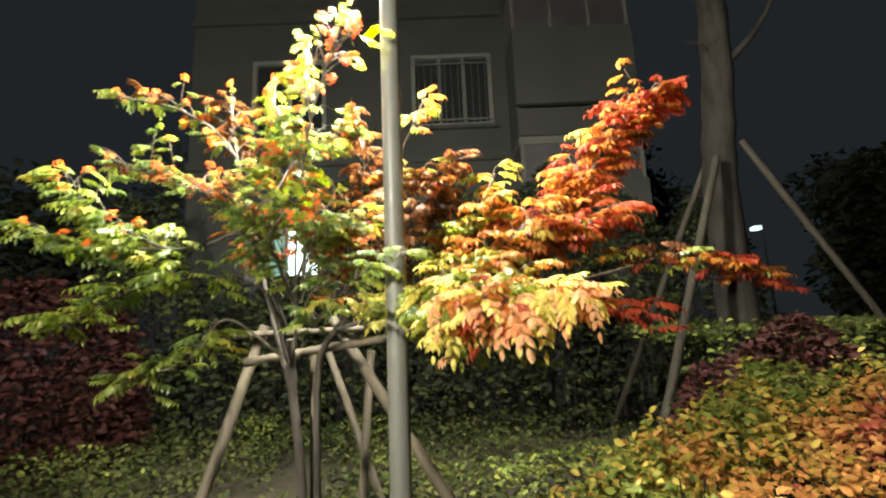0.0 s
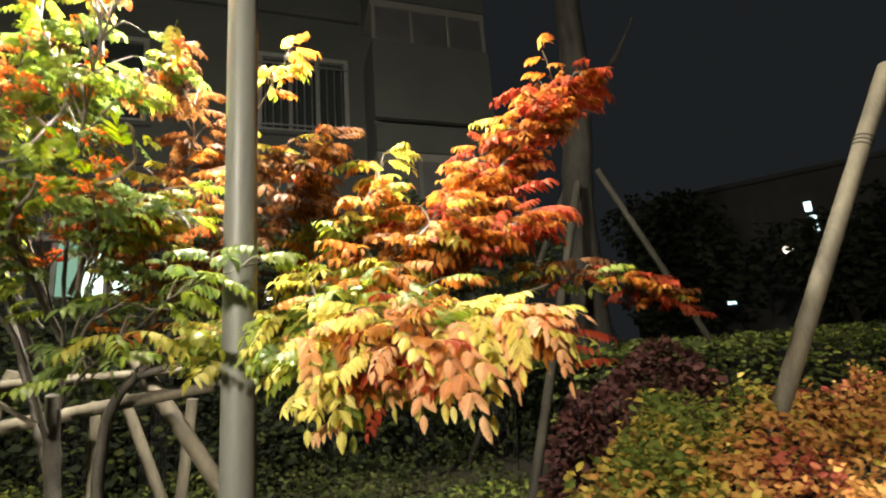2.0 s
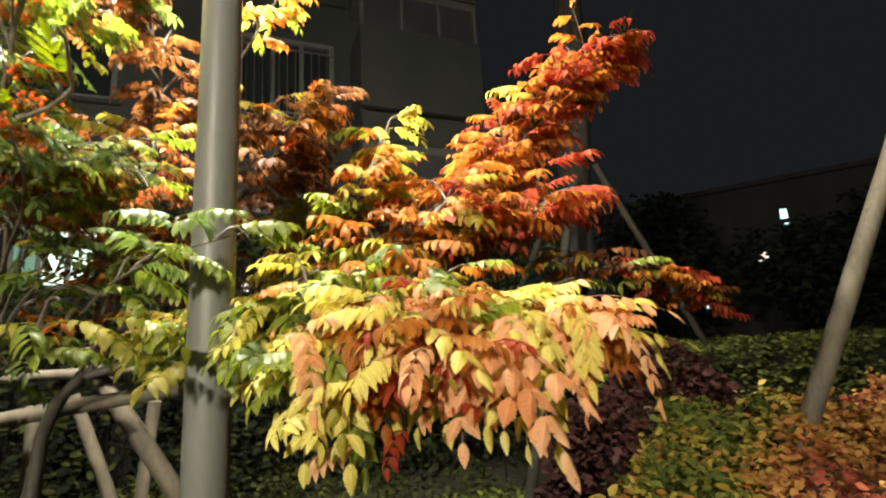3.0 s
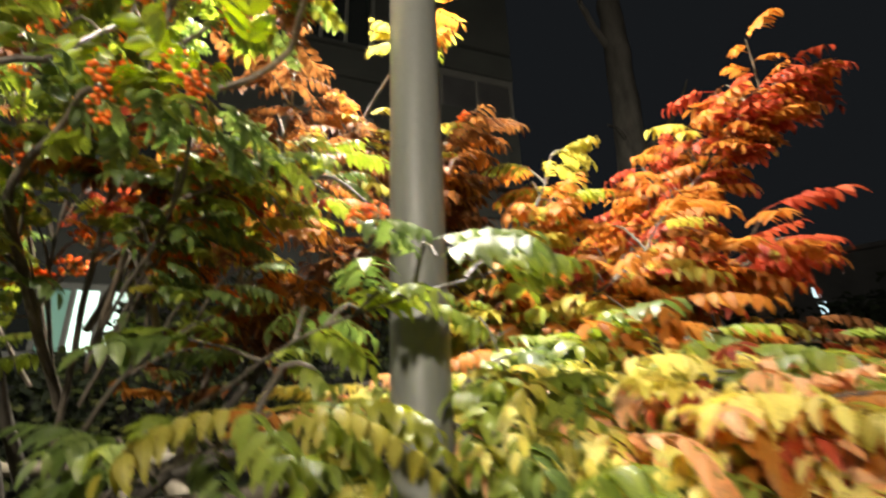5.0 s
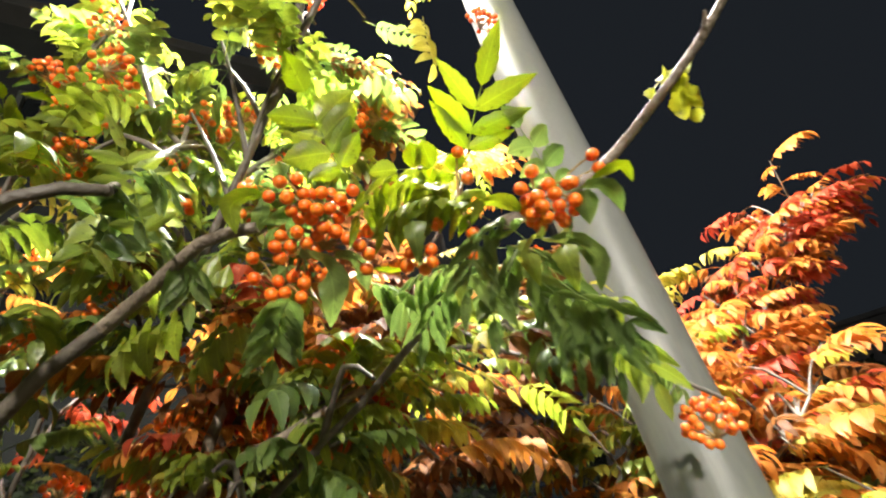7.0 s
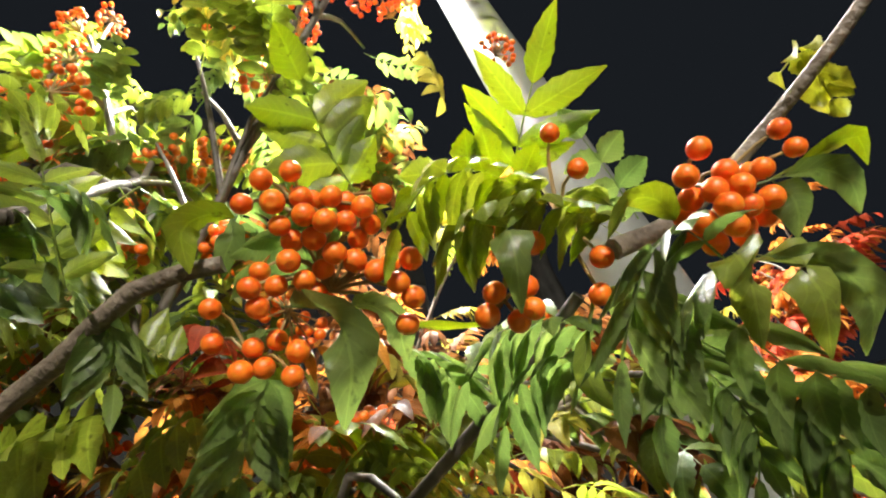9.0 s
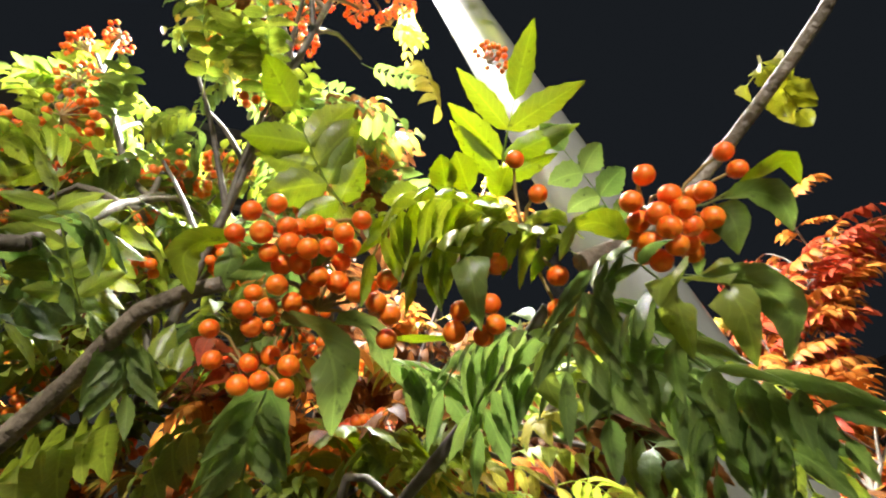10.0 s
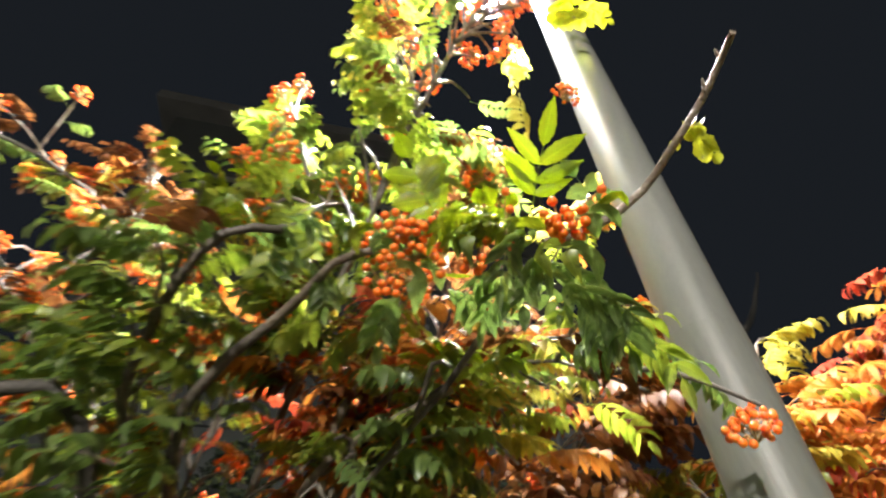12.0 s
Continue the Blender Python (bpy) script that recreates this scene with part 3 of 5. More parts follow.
def limb(pts, r0, r1, mix=None, mix_end=None, start=0.35, twigs=10, reach=0.22, per=6, size=1.0, berries=0.0, rise=0.25, bare=0.0, name="limb", lean=(0, 0, 0)):
    """A limb through pts with leafy side twigs from the part start of its length on."""
    rng.seed(round(sum(1000 * v * (i + 1) for i, p in enumerate(pts) for v in p)))
    path = smooth_path(pts, 0.05)
    bm = bmesh.new()
    tube(bm, [p - BASE for p in path], r0, r1, 8, 0.006, 0.35)
    ob = part(name, bm, SHADEDBARK if name == "trunk" or r0 >= 0.012 else TWIGBARK if not mix else BARK, TREE)
    if not mix:
        return path
    lean = Vector(lean)
    for k in range(twigs + 1):
        f = start + (1 - start - bare) * (k + rng.random() * 0.8) / (twigs + 0.8) if k < twigs else 1 - bare
        i = min(len(path) - 2, int(f * (len(path) - 1)))
        o, d = path[i], (path[i + 1] - path[i]).normalized()
        a = rng.uniform(0, 2 * math.pi)
        side = Vector((math.cos(a), math.sin(a), rng.uniform(-0.35, 0.75)))
        way = (side * (0.9 if k < twigs else 0.15) + d * 0.7 + Vector((0, 0, rise)) + lean).normalized()
        ln = reach * rng.uniform(0.45, 1.15)
        tw = smooth_path([o, o + way * ln * 0.5 + Vector((0, 0, 0.02)), o + way * ln + Vector((0, 0, rng.uniform(-0.05, 0.03)))], 0.04)
        if all(clear_of_camera(q, 0.12) and clear_of_pole(q, 0.06) for q in tw):
            bm = bmesh.new()
            tube(bm, [p - BASE for p in tw], 0.0042, 0.0018, 5, 0.003)
            part("twig", bm, BARK, ob)
        else:
            continue
        m = blend(mix, mix_end or mix, max(0, (f - start) / (1 - start)))
        cls0 = pick(m)
        for j in range(per):
            g = (j + 0.6) / per
            q = tw[min(len(tw) - 1, int(g * (len(tw) - 1) + 0.5))]
            az = math.atan2(way.y, way.x) + rng.uniform(0.5, 1.5) * (1 if j % 2 else -1) * (1.1 - 0.7 * g)
            out = Vector((math.cos(az), math.sin(az), rng.uniform(-0.15, 0.55)))
            add_leaf(q, out, cls0 if rng.random() < 0.55 else pick(m), size * rng.uniform(0.72, 1.12), rng.uniform(-0.35, 0.35))
        if rng.random() < berries:
            clusters.append((tw[-1].copy(), way.copy()))
    return path


# trunk and stems
limb([(-0.90, 3.32, -0.05), (-0.90, 3.28, 0.6), (-0.94, 3.20, 1.2), (-0.93, 3.10, 1.55)], 0.036, 0.026, name="trunk")
limb([(-0.80, 3.36, -0.05), (-0.82, 3.32, 0.7), (-0.78, 3.22, 1.4), (-0.62, 3.02, 1.62)], 0.030, 0.020, name="trunk")
# green side
limb([(-0.94, 3.20, 1.2), (-1.10, 3.15, 1.85), (-1.21, 3.10, 2.38), (-1.28, 3.00, 2.74), (-1.57, 2.98, 3.00), (-2.00, 2.94, 3.12)], 0.020, 0.004, GREEN, MIXED, 0.42, 22, 0.20, 6, berries=0.95, size=0.72)
limb([(-1.25, 3.05, 2.6), (-1.30, 3.04, 2.95), (-1.32, 3.04, 3.12)], 0.008, 0.003, RUSSET, RUSSET, 0.3, 12, 0.22, 6, berries=0.4, size=0.8)
limb([(-1.21, 3.10, 2.38), (-1.52, 3.00, 2.52), (-1.93, 2.92, 2.64)], 0.010, 0.003, MIXED, MIXED, 0.2, 16, 0.24, 6, berries=0.75, size=0.8)
limb([(-1.15, 3.00, 2.2), (-1.25, 2.75, 2.35), (-1.42, 2.60, 2.40)], 0.009, 0.003, MIXED, dict(b=0.5, g=0.4, yg=0.1), 0.2, 12, 0.24, 6, berries=0.8, size=0.75)
limb([(-0.94, 3.05, 1.6), (-0.99, 2.56, 2.07), (-1.20, 2.55, 2.05), (-1.43, 2.556, 2.04), (-1.8, 2.56, 2.24), (-2.06, 2.58, 2.43)], 0.015, 0.003, LIME, GREEN, 0.58, 16, 0.18, 5, berries=0.5, size=0.9)
limb([(-1.40, 2.556, 2.04), (-1.75, 2.6, 2.05), (-2.15, 2.64, 2.15)], 0.008, 0.003, LIME, LIME, 0.2, 14, 0.18, 5, berries=0.5, size=0.85)
limb([(-0.94, 3.10, 1.4), (-1.04, 2.79, 1.86), (-1.62, 2.69, 1.85), (-2.06, 2.74, 1.64)], 0.012, 0.003, LIME, LIME, 0.5, 20, 0.2, 5, size=0.95)
limb([(-0.96, 3.05, 1.45), (-1.21, 2.82, 1.67), (-1.44, 2.87, 1.45), (-1.82, 2.90, 1.36)], 0.009, 0.003, LIME, LIME, 0.45, 13, 0.16, 4, size=0.95, rise=0.05)
limb([(-0.90, 3.10, 1.5), (-0.76, 2.62, 2.05), (-0.61, 2.28, 2.52), (-0.52, 2.25, 2.85), (-0.42, 2.20, 3.05)], 0.008, 0.003, MIXED, LIME, 0.45, 40, 0.15, 7, berries=0.35, size=0.6)
limb([(-0.60, 2.30, 2.55), (-0.64, 2.36, 2.80), (-0.58, 2.34, 2.98)], 0.006, 0.003, LIME, PALE, 0.2, 18, 0.14, 6, berries=0.4, size=0.6)
limb([(-0.70, 2.60, 2.30), (-0.79, 2.52, 2.60), (-0.87, 2.51, 2.84)], 0.007, 0.003, LIME, LIME, 0.15, 16, 0.14, 6, berries=0.5, size=0.6, lean=(0.25, 0, 0))
limb([(-0.92, 2.95, 1.9), (-0.98, 2.72, 2.30), (-0.92, 2.55, 2.56), (-0.86, 2.46, 2.66)], 0.006, 0.0025, MIXED, LIME, 0.3, 14, 0.15, 6, berries=0.5, size=0.62, lean=(0.2, 0, 0))
limb([(-0.66, 2.50, 2.45), (-0.54, 2.48, 2.58), (-0.47, 2.47, 2.66)], 0.006, 0.003, MIXED, RUSSET, 0.2, 7, 0.12, 6, berries=0.6, size=0.75)
limb([(-0.85, 2.90, 1.75), (-0.86, 2.52, 2.01), (-0.835, 2.42, 2.06), (-0.765, 2.34, 2.105)], 0.011, 0.0062, GREEN, GREEN, 0.25, 6, 0.2, 5, bare=0.35, size=0.75)
limb([(-0.765, 2.34, 2.105), (-0.736, 2.29, 2.118), (-0.705, 2.232, 2.120), (-0.671, 2.203, 2.118)], 0.0062, 0.0042)
limb([(-0.94, 2.90, 2.0), (-0.95, 2.55, 2.10), (-0.87, 2.33, 2.135), (-0.824, 2.262, 2.165), (-0.775, 2.268, 2.187)], 0.010, 0.0048, MIXED, LIME, 0.35, 6, 0.16, 6, berries=0.4, bare=0.3, size=0.65)
limb([(-0.775, 2.268, 2.187), (-0.748, 2.36, 2.33), (-0.732, 2.458, 2.465)], 0.0048, 0.0035, LIME, LIME, 0.5, 6, 0.12, 5, berries=0.5, size=0.6)
limb([(-0.80, 2.85, 1.75), (-0.60, 2.50, 2.05), (-0.47, 2.34, 2.10), (-0.37, 2.24, 2.02)], 0.0050, 0.0020, MIXED, GREEN, 0.3, 12, 0.15, 6, rise=0.0, size=0.6)
limb([(-0.84, 2.90, 1.6), (-0.66, 2.60, 1.80), (-0.52, 2.42, 1.86)], 0.007, 0.003, RUSSET, MIXED, 0.4, 3, 0.14, 4, size=0.6)
limb([(-0.80, 2.80, 1.9), (-0.62, 2.52, 2.12), (-0.55, 2.47, 2.10)], 0.009, 0.004, AMBER, AMBER, 0.3, 14, 0.22, 5, berries=0.6, rise=-0.1, size=0.7)
limb([(-0.66, 2.90, 1.75), (-0.45, 2.66, 2.05), (-0.36, 2.56, 2.20)], 0.009, 0.004, AMBER, GOLD, 0.3, 11, 0.20, 5, berries=0.3, size=0.75)
limb([(-0.66, 2.75, 1.9), (-0.672, 2.52, 2.03), (-0.662, 2.47, 2.082), (-0.636, 2.475, 2.128)], 0.008, 0.005)
limb([(-0.80, 2.85, 1.82), (-0.69, 2.55, 2.01), (-0.618, 2.41, 2.038), (-0.545, 2.366, 2.066)], 0.008, 0.004)
limb([(-0.75, 2.70, 1.55), (-0.58, 2.30, 1.62), (-0.47, 2.08, 1.66), (-0.43, 2.03, 1.685)], 0.005, 0.0018, GREEN, LIME, 0.45, 6, 0.10, 4, rise=0.0, size=0.7)
limb([(-0.72, 2.80, 1.6), (-0.44, 2.36, 1.78), (-0.26, 2.15, 1.84), (-0.13, 2.14, 1.88)], 0.0045, 0.0018, GREEN, LIME, 0.55, 6, 0.10, 4, rise=0.0, size=0.8)
limb([(-0.52, 2.25, 2.85), (-0.43, 2.24, 2.98), (-0.36, 2.22, 3.03)], 0.006, 0.003, LIME, PALE, 0.2, 14, 0.12, 6, berries=0.4, size=0.62)
for pts in ([(-0.90, 2.95, 1.85), (-0.89, 2.78, 2.03), (-0.84, 2.66, 2.14)], [(-0.95, 3.00, 1.80), (-1.05, 2.85, 2.02), (-1.13, 2.76, 2.14)], [(-0.70, 2.85, 1.90), (-0.68, 2.72, 2.05), (-0.65, 2.64, 2.12)]):
    limb(pts, 0.005, 0.0025, dict(o=0.40, r=0.12, b=0.18, yg=0.30), None, 0.35, 8, 0.12, 5, berries=0.5, size=0.6)
limb([(-0.75, 2.75, 1.85), (-0.64, 2.55, 2.02), (-0.56, 2.46, 2.09), (-0.47, 2.45, 2.10)], 0.005, 0.0022, dict(o=0.42, r=0.18, yg=0.30, y=0.10), None, 0.4, 14, 0.10, 5, berries=0.3, size=0.55)
# orange side
limb([(-0.62, 3.02, 1.6), (-0.50, 2.92, 2.15), (-0.42, 2.80, 2.55), (-0.46, 2.72, 2.72)], 0.010, 0.003, RUSSET, RUSSET, 0.55, 12, 0.18, 6, size=0.8)
limb([(-0.42, 2.86, 2.30), (-0.22, 2.82, 2.42), (-0.04, 2.79, 2.48)], 0.006, 0.003, RUSSET, RUSSET, 0.3, 10, 0.13, 6, size=0.75)
limb([(-0.62, 3.02, 1.6), (-0.35, 2.88, 1.95), (-0.12, 2.80, 2.22), (0.02, 2.74, 2.46)], 0.014, 0.003, RUSSET, RUSSET, 0.25, 20, 0.25, 6, berries=0.1)
limb([(-0.32, 2.88, 2.0), (-0.27, 2.80, 2.40), (-0.10, 2.66, 2.76), (-0.04, 2.62, 2.86)], 0.007, 0.003, GOLD, GOLD, 0.78, 4, 0.08, 4, size=0.7)
limb([(-0.62, 3.02, 1.6), (0.05, 2.90, 1.78), (0.50, 2.78, 2.03), (0.82, 2.70, 2.34), (1.02, 2.60, 2.60), (1.18, 2.44, 2.77)], 0.016, 0.003, EMBER, RED, 0.36, 74, 0.19, 6, size=0.95, lean=(0.1, 0, -0.1))
limb([(0.0, 2.84, 1.82), (0.22, 2.68, 2.18), (0.33, 2.67, 2.40)], 0.008, 0.003, GOLD, GOLD, 0.2, 18, 0.16, 6, size=0.9, rise=0.05)
limb([(0.0, 2.84, 1.8), (0.30, 2.60, 1.95), (0.50, 2.46, 2.12)], 0.008, 0.003, GOLD, AMBER, 0.2, 24, 0.20, 6)
limb([(0.35, 2.72, 1.95), (0.62, 2.55, 2.0), (0.84, 2.48, 2.08)], 0.008, 0.003, EMBER, RED, 0.2, 22, 0.24, 6)
limb([(0.15, 2.82, 1.80), (0.75, 2.68, 1.80), (1.30, 2.65, 1.90), (1.80, 2.745, 1.74)], 0.009, 0.003, GOLD, RED, 0.5, 14, 0.16, 5, size=0.95, rise=0.0)
limb([(0.15, 2.82, 1.80), (0.65, 2.70, 1.70), (1.02, 2.62, 1.56)], 0.008, 0.003, RED, RED, 0.35, 16, 0.18, 5, rise=-0.1)
limb([(-0.45, 2.95, 1.6), (-0.15, 2.50, 1.72), (-0.03, 2.24, 1.70), (0.03, 2.07, 1.61)], 0.011, 0.003, PALE, dict(yg=0.50, c=0.30, k=0.20), 0.36, 30, 0.15, 6, size=0.82, rise=-0.5)
limb([(-0.08, 2.40, 1.73), (0.12, 2.18, 1.70), (0.18, 2.02, 1.61)], 0.008, 0.003, PALE, PEACH, 0.15, 26, 0.15, 6, size=0.88, rise=-0.5)
limb([(0.0, 2.38, 1.74), (0.30, 2.16, 1.72), (0.45, 2.02, 1.67), (0.54, 1.92, 1.65)], 0.008, 0.003, PALE, PEACH, 0.25, 20, 0.13, 6, size=0.84, rise=-0.1)
limb([(0.13, 2.18, 1.71), (0.17, 2.02, 1.69), (0.17, 1.86, 1.655)], 0.005, 0.002, PALE, PEACH, 0.3, 12, 0.12, 5, size=0.85, rise=-0.3)
limb([(-0.2, 2.60, 1.74), (0.08, 2.45, 1.78), (0.4, 2.35, 1.80)], 0.008, 0.003, LIME, GOLD, 0.2, 15, 0.2, 6)
limb([(-0.35, 2.7, 1.7), (-0.22, 2.5, 1.68), (-0.1, 2.2, 1.64)], 0.007, 0.003, dict(yg=0.65, y=0.35), LIME, 0.3, 12, 0.16, 5, rise=-0.1)
limb([(-0.3, 2.9, 1.55), (0.1, 2.9, 1.52), (0.46, 2.9, 1.42)], 0.007, 0.003, GREEN, GREEN, 0.25, 14, 0.16, 4, rise=-0.2)
limb([(-0.30, 2.55, 1.70), (-0.16, 2.34, 1.68), (-0.08, 2.17, 1.60)], 0.006, 0.0025, LIME, PALE, 0.3, 22, 0.11, 5, rise=-0.5, size=0.72)
limb([(0.08, 2.18, 1.67), (0.13, 2.06, 1.62), (0.16, 1.98, 1.56)], 0.006, 0.0025, PEACH, RED, 0.35, 14, 0.11, 5, rise=-0.35, size=0.8)
# the nearest branch, with a bare tip
limb([(-0.78, 2.75, 1.85), (-0.62, 2.42, 1.99), (-0.565, 2.24, 2.03), (-0.545, 2.13, 2.06)], 0.0046, 0.0028, GREEN, GREEN, 0.3, 7, 0.10, 4, bare=0.3, size=0.6)
limb([(-0.53, 2.115, 2.075), (-0.485, 2.10, 2.095), (-0.442, 2.074, 2.127), (-0.437, 2.036, 2.136), (-0.429, 1.991, 2.150), (-0.425, 1.965, 2.163), (-0.431, 1.941, 2.163)], 0.0046, 0.0026, name="bare_twig")
for a, b in (((-0.4375, 2.040, 2.135), (-0.428, 2.036, 2.143)), ((-0.428, 1.985, 2.152), (-0.434, 1.977, 2.160)), ((-0.424, 1.962, 2.165), (-0.431, 1.958, 2.172))):
    limb([a, b], 0.0026, 0.0008, name="bud")

FANS = [Vector((-0.52, 2.12, 2.12)), Vector((0.25, 1.75, 1.62)), Vector((-0.3, 2.2, 1.75))]
leaves.sort(key=lambda e: min((e[0].translation - f).length for f in FANS))
for m, cls, var in leaves[:300]:
    ob = new("leaf", leaf_mesh(var, cls))
    ob.parent = TREE
    ob.matrix_basis = Matrix.Translation(-BASE) @ m


def joined_leaves(chosen, name):
    """All the farther leaves of the crown in one mesh."""
    V, T, U, I, off = [], [], [], [], 0
    for m, cls, var in chosen:
        v, t, u = VARIANTS[var]
        U.append(u)
        a = np.array(m)
        V.append(v @ a[:3, :3].T + a[:3, 3] - np.array(BASE))
        T.append(t + off)
        I.append(np.full(len(t), CLASSES.index(cls)))
        off += len(v)
    ob = new(name, tri_mesh(name, np.concatenate(V), np.concatenate(T), [LEAF[c] for c in CLASSES], np.concatenate(I), np.concatenate(U)))
    ob.parent = TREE
    return tagged(ob, "pinnate leaves, green, yellow, orange and red", kind="stuff")


joined_leaves(leaves[300:], "foliage")


def berry_geometry(r, fine):
    bm = bmesh.new()
    if fine:
        bmesh.ops.create_uvsphere(bm, u_segments=20, v_segments=12, radius=r)
        for v in bm.verts:
            d = math.hypot(v.co.x, v.co.y) / r
            if v.co.z < 0 and d < 0.35:
                v.co.z += r * 0.22 * (1 - d / 0.35)
            v.co.z *= 0.95
        for f in bm.faces:
            f.smooth = True
            c = f.calc_center_median()
            if c.z < 0 and math.hypot(c.x, c.y) < 0.16 * r:
                f.material_index = 1
    else:
        bmesh.ops.create_icosphere(bm, subdivisions=2, radius=r)
        for f in bm.faces:
            f.smooth = True
    return bm


def corymb(seed, n, spread):
    """Places of the berries of a cluster round its stalk's foot."""
    q = random.Random(seed)
    out = []
    while len(out) < n:
        a, e = q.uniform(0, 2 * math.pi), q.uniform(-0.2, 1.2)
        r = spread * q.uniform(0.65, 1.0)
        p = Vector((r * math.cos(a) * math.cos(e), r * math.sin(a) * math.cos(e), 0.75 * r * math.sin(e)))
        if all((p - o).length > 0.0088 for o in out):
            out.append(p)
    return out


_fine = berry_geometry(0.0047, True)
FINE = bpy.data.meshes.new("berry")
_fine.to_mesh(FINE)
_fine.free()
FINE.materials.append(BERRY)
FINE.materials.append(CALYX)


_far = bmesh.new()
bmesh.ops.create_uvsphere(_far, u_segments=10, v_segments=7, radius=0.0048)
for f in _far.faces:
    f.smooth = True
COARSE = bpy.data.meshes.new("berry")
_far.to_mesh(COARSE)
_far.free()
COARSE.materials.append(BERRY)
CORYMBS = [corymb(i, 22 + i % 7, 0.031) for i in range(6)]


def stalks(places):
    bm = bmesh.new()
    for p in places:
        tube(bm, [Vector((0, 0, -0.012)), p * 0.6 + Vector((0, 0, -0.004)), p], 0.0009, 0.0006, 4)
    me = bpy.data.meshes.new("berry_spray")
    bm.to_mesh(me)
    bm.free()
    me.materials.append(STALK)
    return me


STALKS = [stalks(c) for c in CORYMBS]


def far_cluster(p, size):
    """A cluster on its branching stalk, berry by berry."""
    k = rng.randrange(6)
    c = new("berry_spray", STALKS[k])
    c.parent = TREE
    c.matrix_basis = Matrix.LocRotScale(p - BASE + Vector((0, 0, 0.005)), Euler((rng.uniform(-0.9, 0.9), rng.uniform(-0.9, 0.9), rng.uniform(0, 6))), Vector((1, 1, 1)) * size)
    for q in CORYMBS[k]:
        ob = new("berry", COARSE)
        ob.parent = c
        ob.location = q


for p, way in clusters:
    if clear_of_camera(p, 0.16) and clear_of_pole(p, 0.10):
        far_cluster(p, rng.uniform(0.85, 1.2))


def near_cluster(foot, places, size=0.98):
    """A cluster seen close to: stalks, and every berry for itself."""
    foot, places = Vector(foot), [Vector(p) for p in places]
    bm = bmesh.new()
    for p in places:
        tube(bm, smooth_path([foot - BASE, foot - BASE + p * 0.55 + Vector((0, 0, 0.006)), foot - BASE + p], 0.012), 0.0009, 0.0006, 5)
    c = part("berry_spray", bm, STALK, TREE, "orange rowan berries on thin stalks")
    for p in places:
        ob = new("berry", FINE)
        ob.parent = c
        ob.matrix_basis = Matrix.LocRotScale(foot - BASE + p, Euler((rng.uniform(-0.6, 0.6), rng.uniform(-0.6, 0.6), rng.uniform(0, 6))), Vector((1, 1, rng.uniform(0.95, 1.05))) * size * rng.uniform(0.93, 1.07))



def near_leaf(seed, foot, tip, cls, label="", roll=0.0, **shape):
    """A leaf seen close to, from its foot towards its tip, with toothed blades."""
    foot, tip = Vector(foot), Vector(tip)
    ln = (tip - foot).length
    v, t, u = compound_leaf(seed, length=ln, serrated=True, **shape)
    ob = new("leaf", tri_mesh("leaf", v, t, [LEAF[cls]], uv=u))
    ob.parent = TREE
    ob.matrix_basis = Matrix.Translation(-BASE) @ aim(foot, tip - foot, 1.0, roll)
    return ob


def curved_blade(root, way, side, length, width, droop, q):
    """A toothed blade that leaves its root along way and bends to the ground; side spans its width."""
    n, V, T, U = 11, [], [], []
    p, d = np.array(root), np.array(way)
    side = np.array(side)
    ripple, turn = q.uniform(0, 6), q.uniform(-0.35, 0.35)
    for i in range(n + 1):
        f = i / n
        w = width * max(0.05, math.sin(math.pi * f ** 0.75) ** 0.85) * (1.06 if i % 2 else 0.93)
        t = d / np.linalg.norm(d)
        a = side - t * side.dot(t)
        a /= np.linalg.norm(a)
        u = np.cross(t, a)
        a, u = a * math.cos(turn * f) + u * math.sin(turn * f), u * math.cos(turn * f) - a * math.sin(turn * f)
        for k in (-1, -0.5, 0, 0.5, 1):
            V.append(p + a * w * k + u * w * (0.38 * abs(k) ** 1.4 + 0.10 * k * math.sin(9 * f + ripple)))
            U.append((f, 0.5 + 0.45 * k))
        d = d + np.array((0, 0, -1)) * droop * 2.2 / n
        p = p + t * length / n
    for i in range(n):
        for k in range(4):
            b = 5 * i + k
            T += [(b, b + 1, b + 6), (b, b + 6, b + 5)]
    return np.array(V), np.array(T), np.array(U)


def leaf_object(pieces, cls):
    V, T, U, off = [], [], [], 0
    for v, t, u in pieces:
        V.append(v - np.array(BASE))
        T.append(t + off)
        U.append(u)
        off += len(v)
    ob = new("leaf", tri_mesh("leaf", np.concatenate(V), np.concatenate(T), [LEAF[cls]], uv=np.concatenate(U)))
    ob.parent = TREE
    return ob


def rib(path, r0, r1):
    """The thin stalk along a leaf's middle."""
    V, T = [], []
    for i, p in enumerate(path):
        r = r0 + (r1 - r0) * i / (len(path) - 1)
        V += [np.array(p) + r * np.array((math.cos(a), math.sin(a) * 0.6, math.sin(a))) for a in (0, 2.09, 4.19)]
    for i in range(len(path) - 1):
        for k in range(3):
            a, b = 3 * i + k, 3 * i + (k + 1) % 3
            T += [(a, b, b + 3), (a, b + 3, a + 3)]
    return np.array(V), np.array(T), np.zeros((len(V), 2))


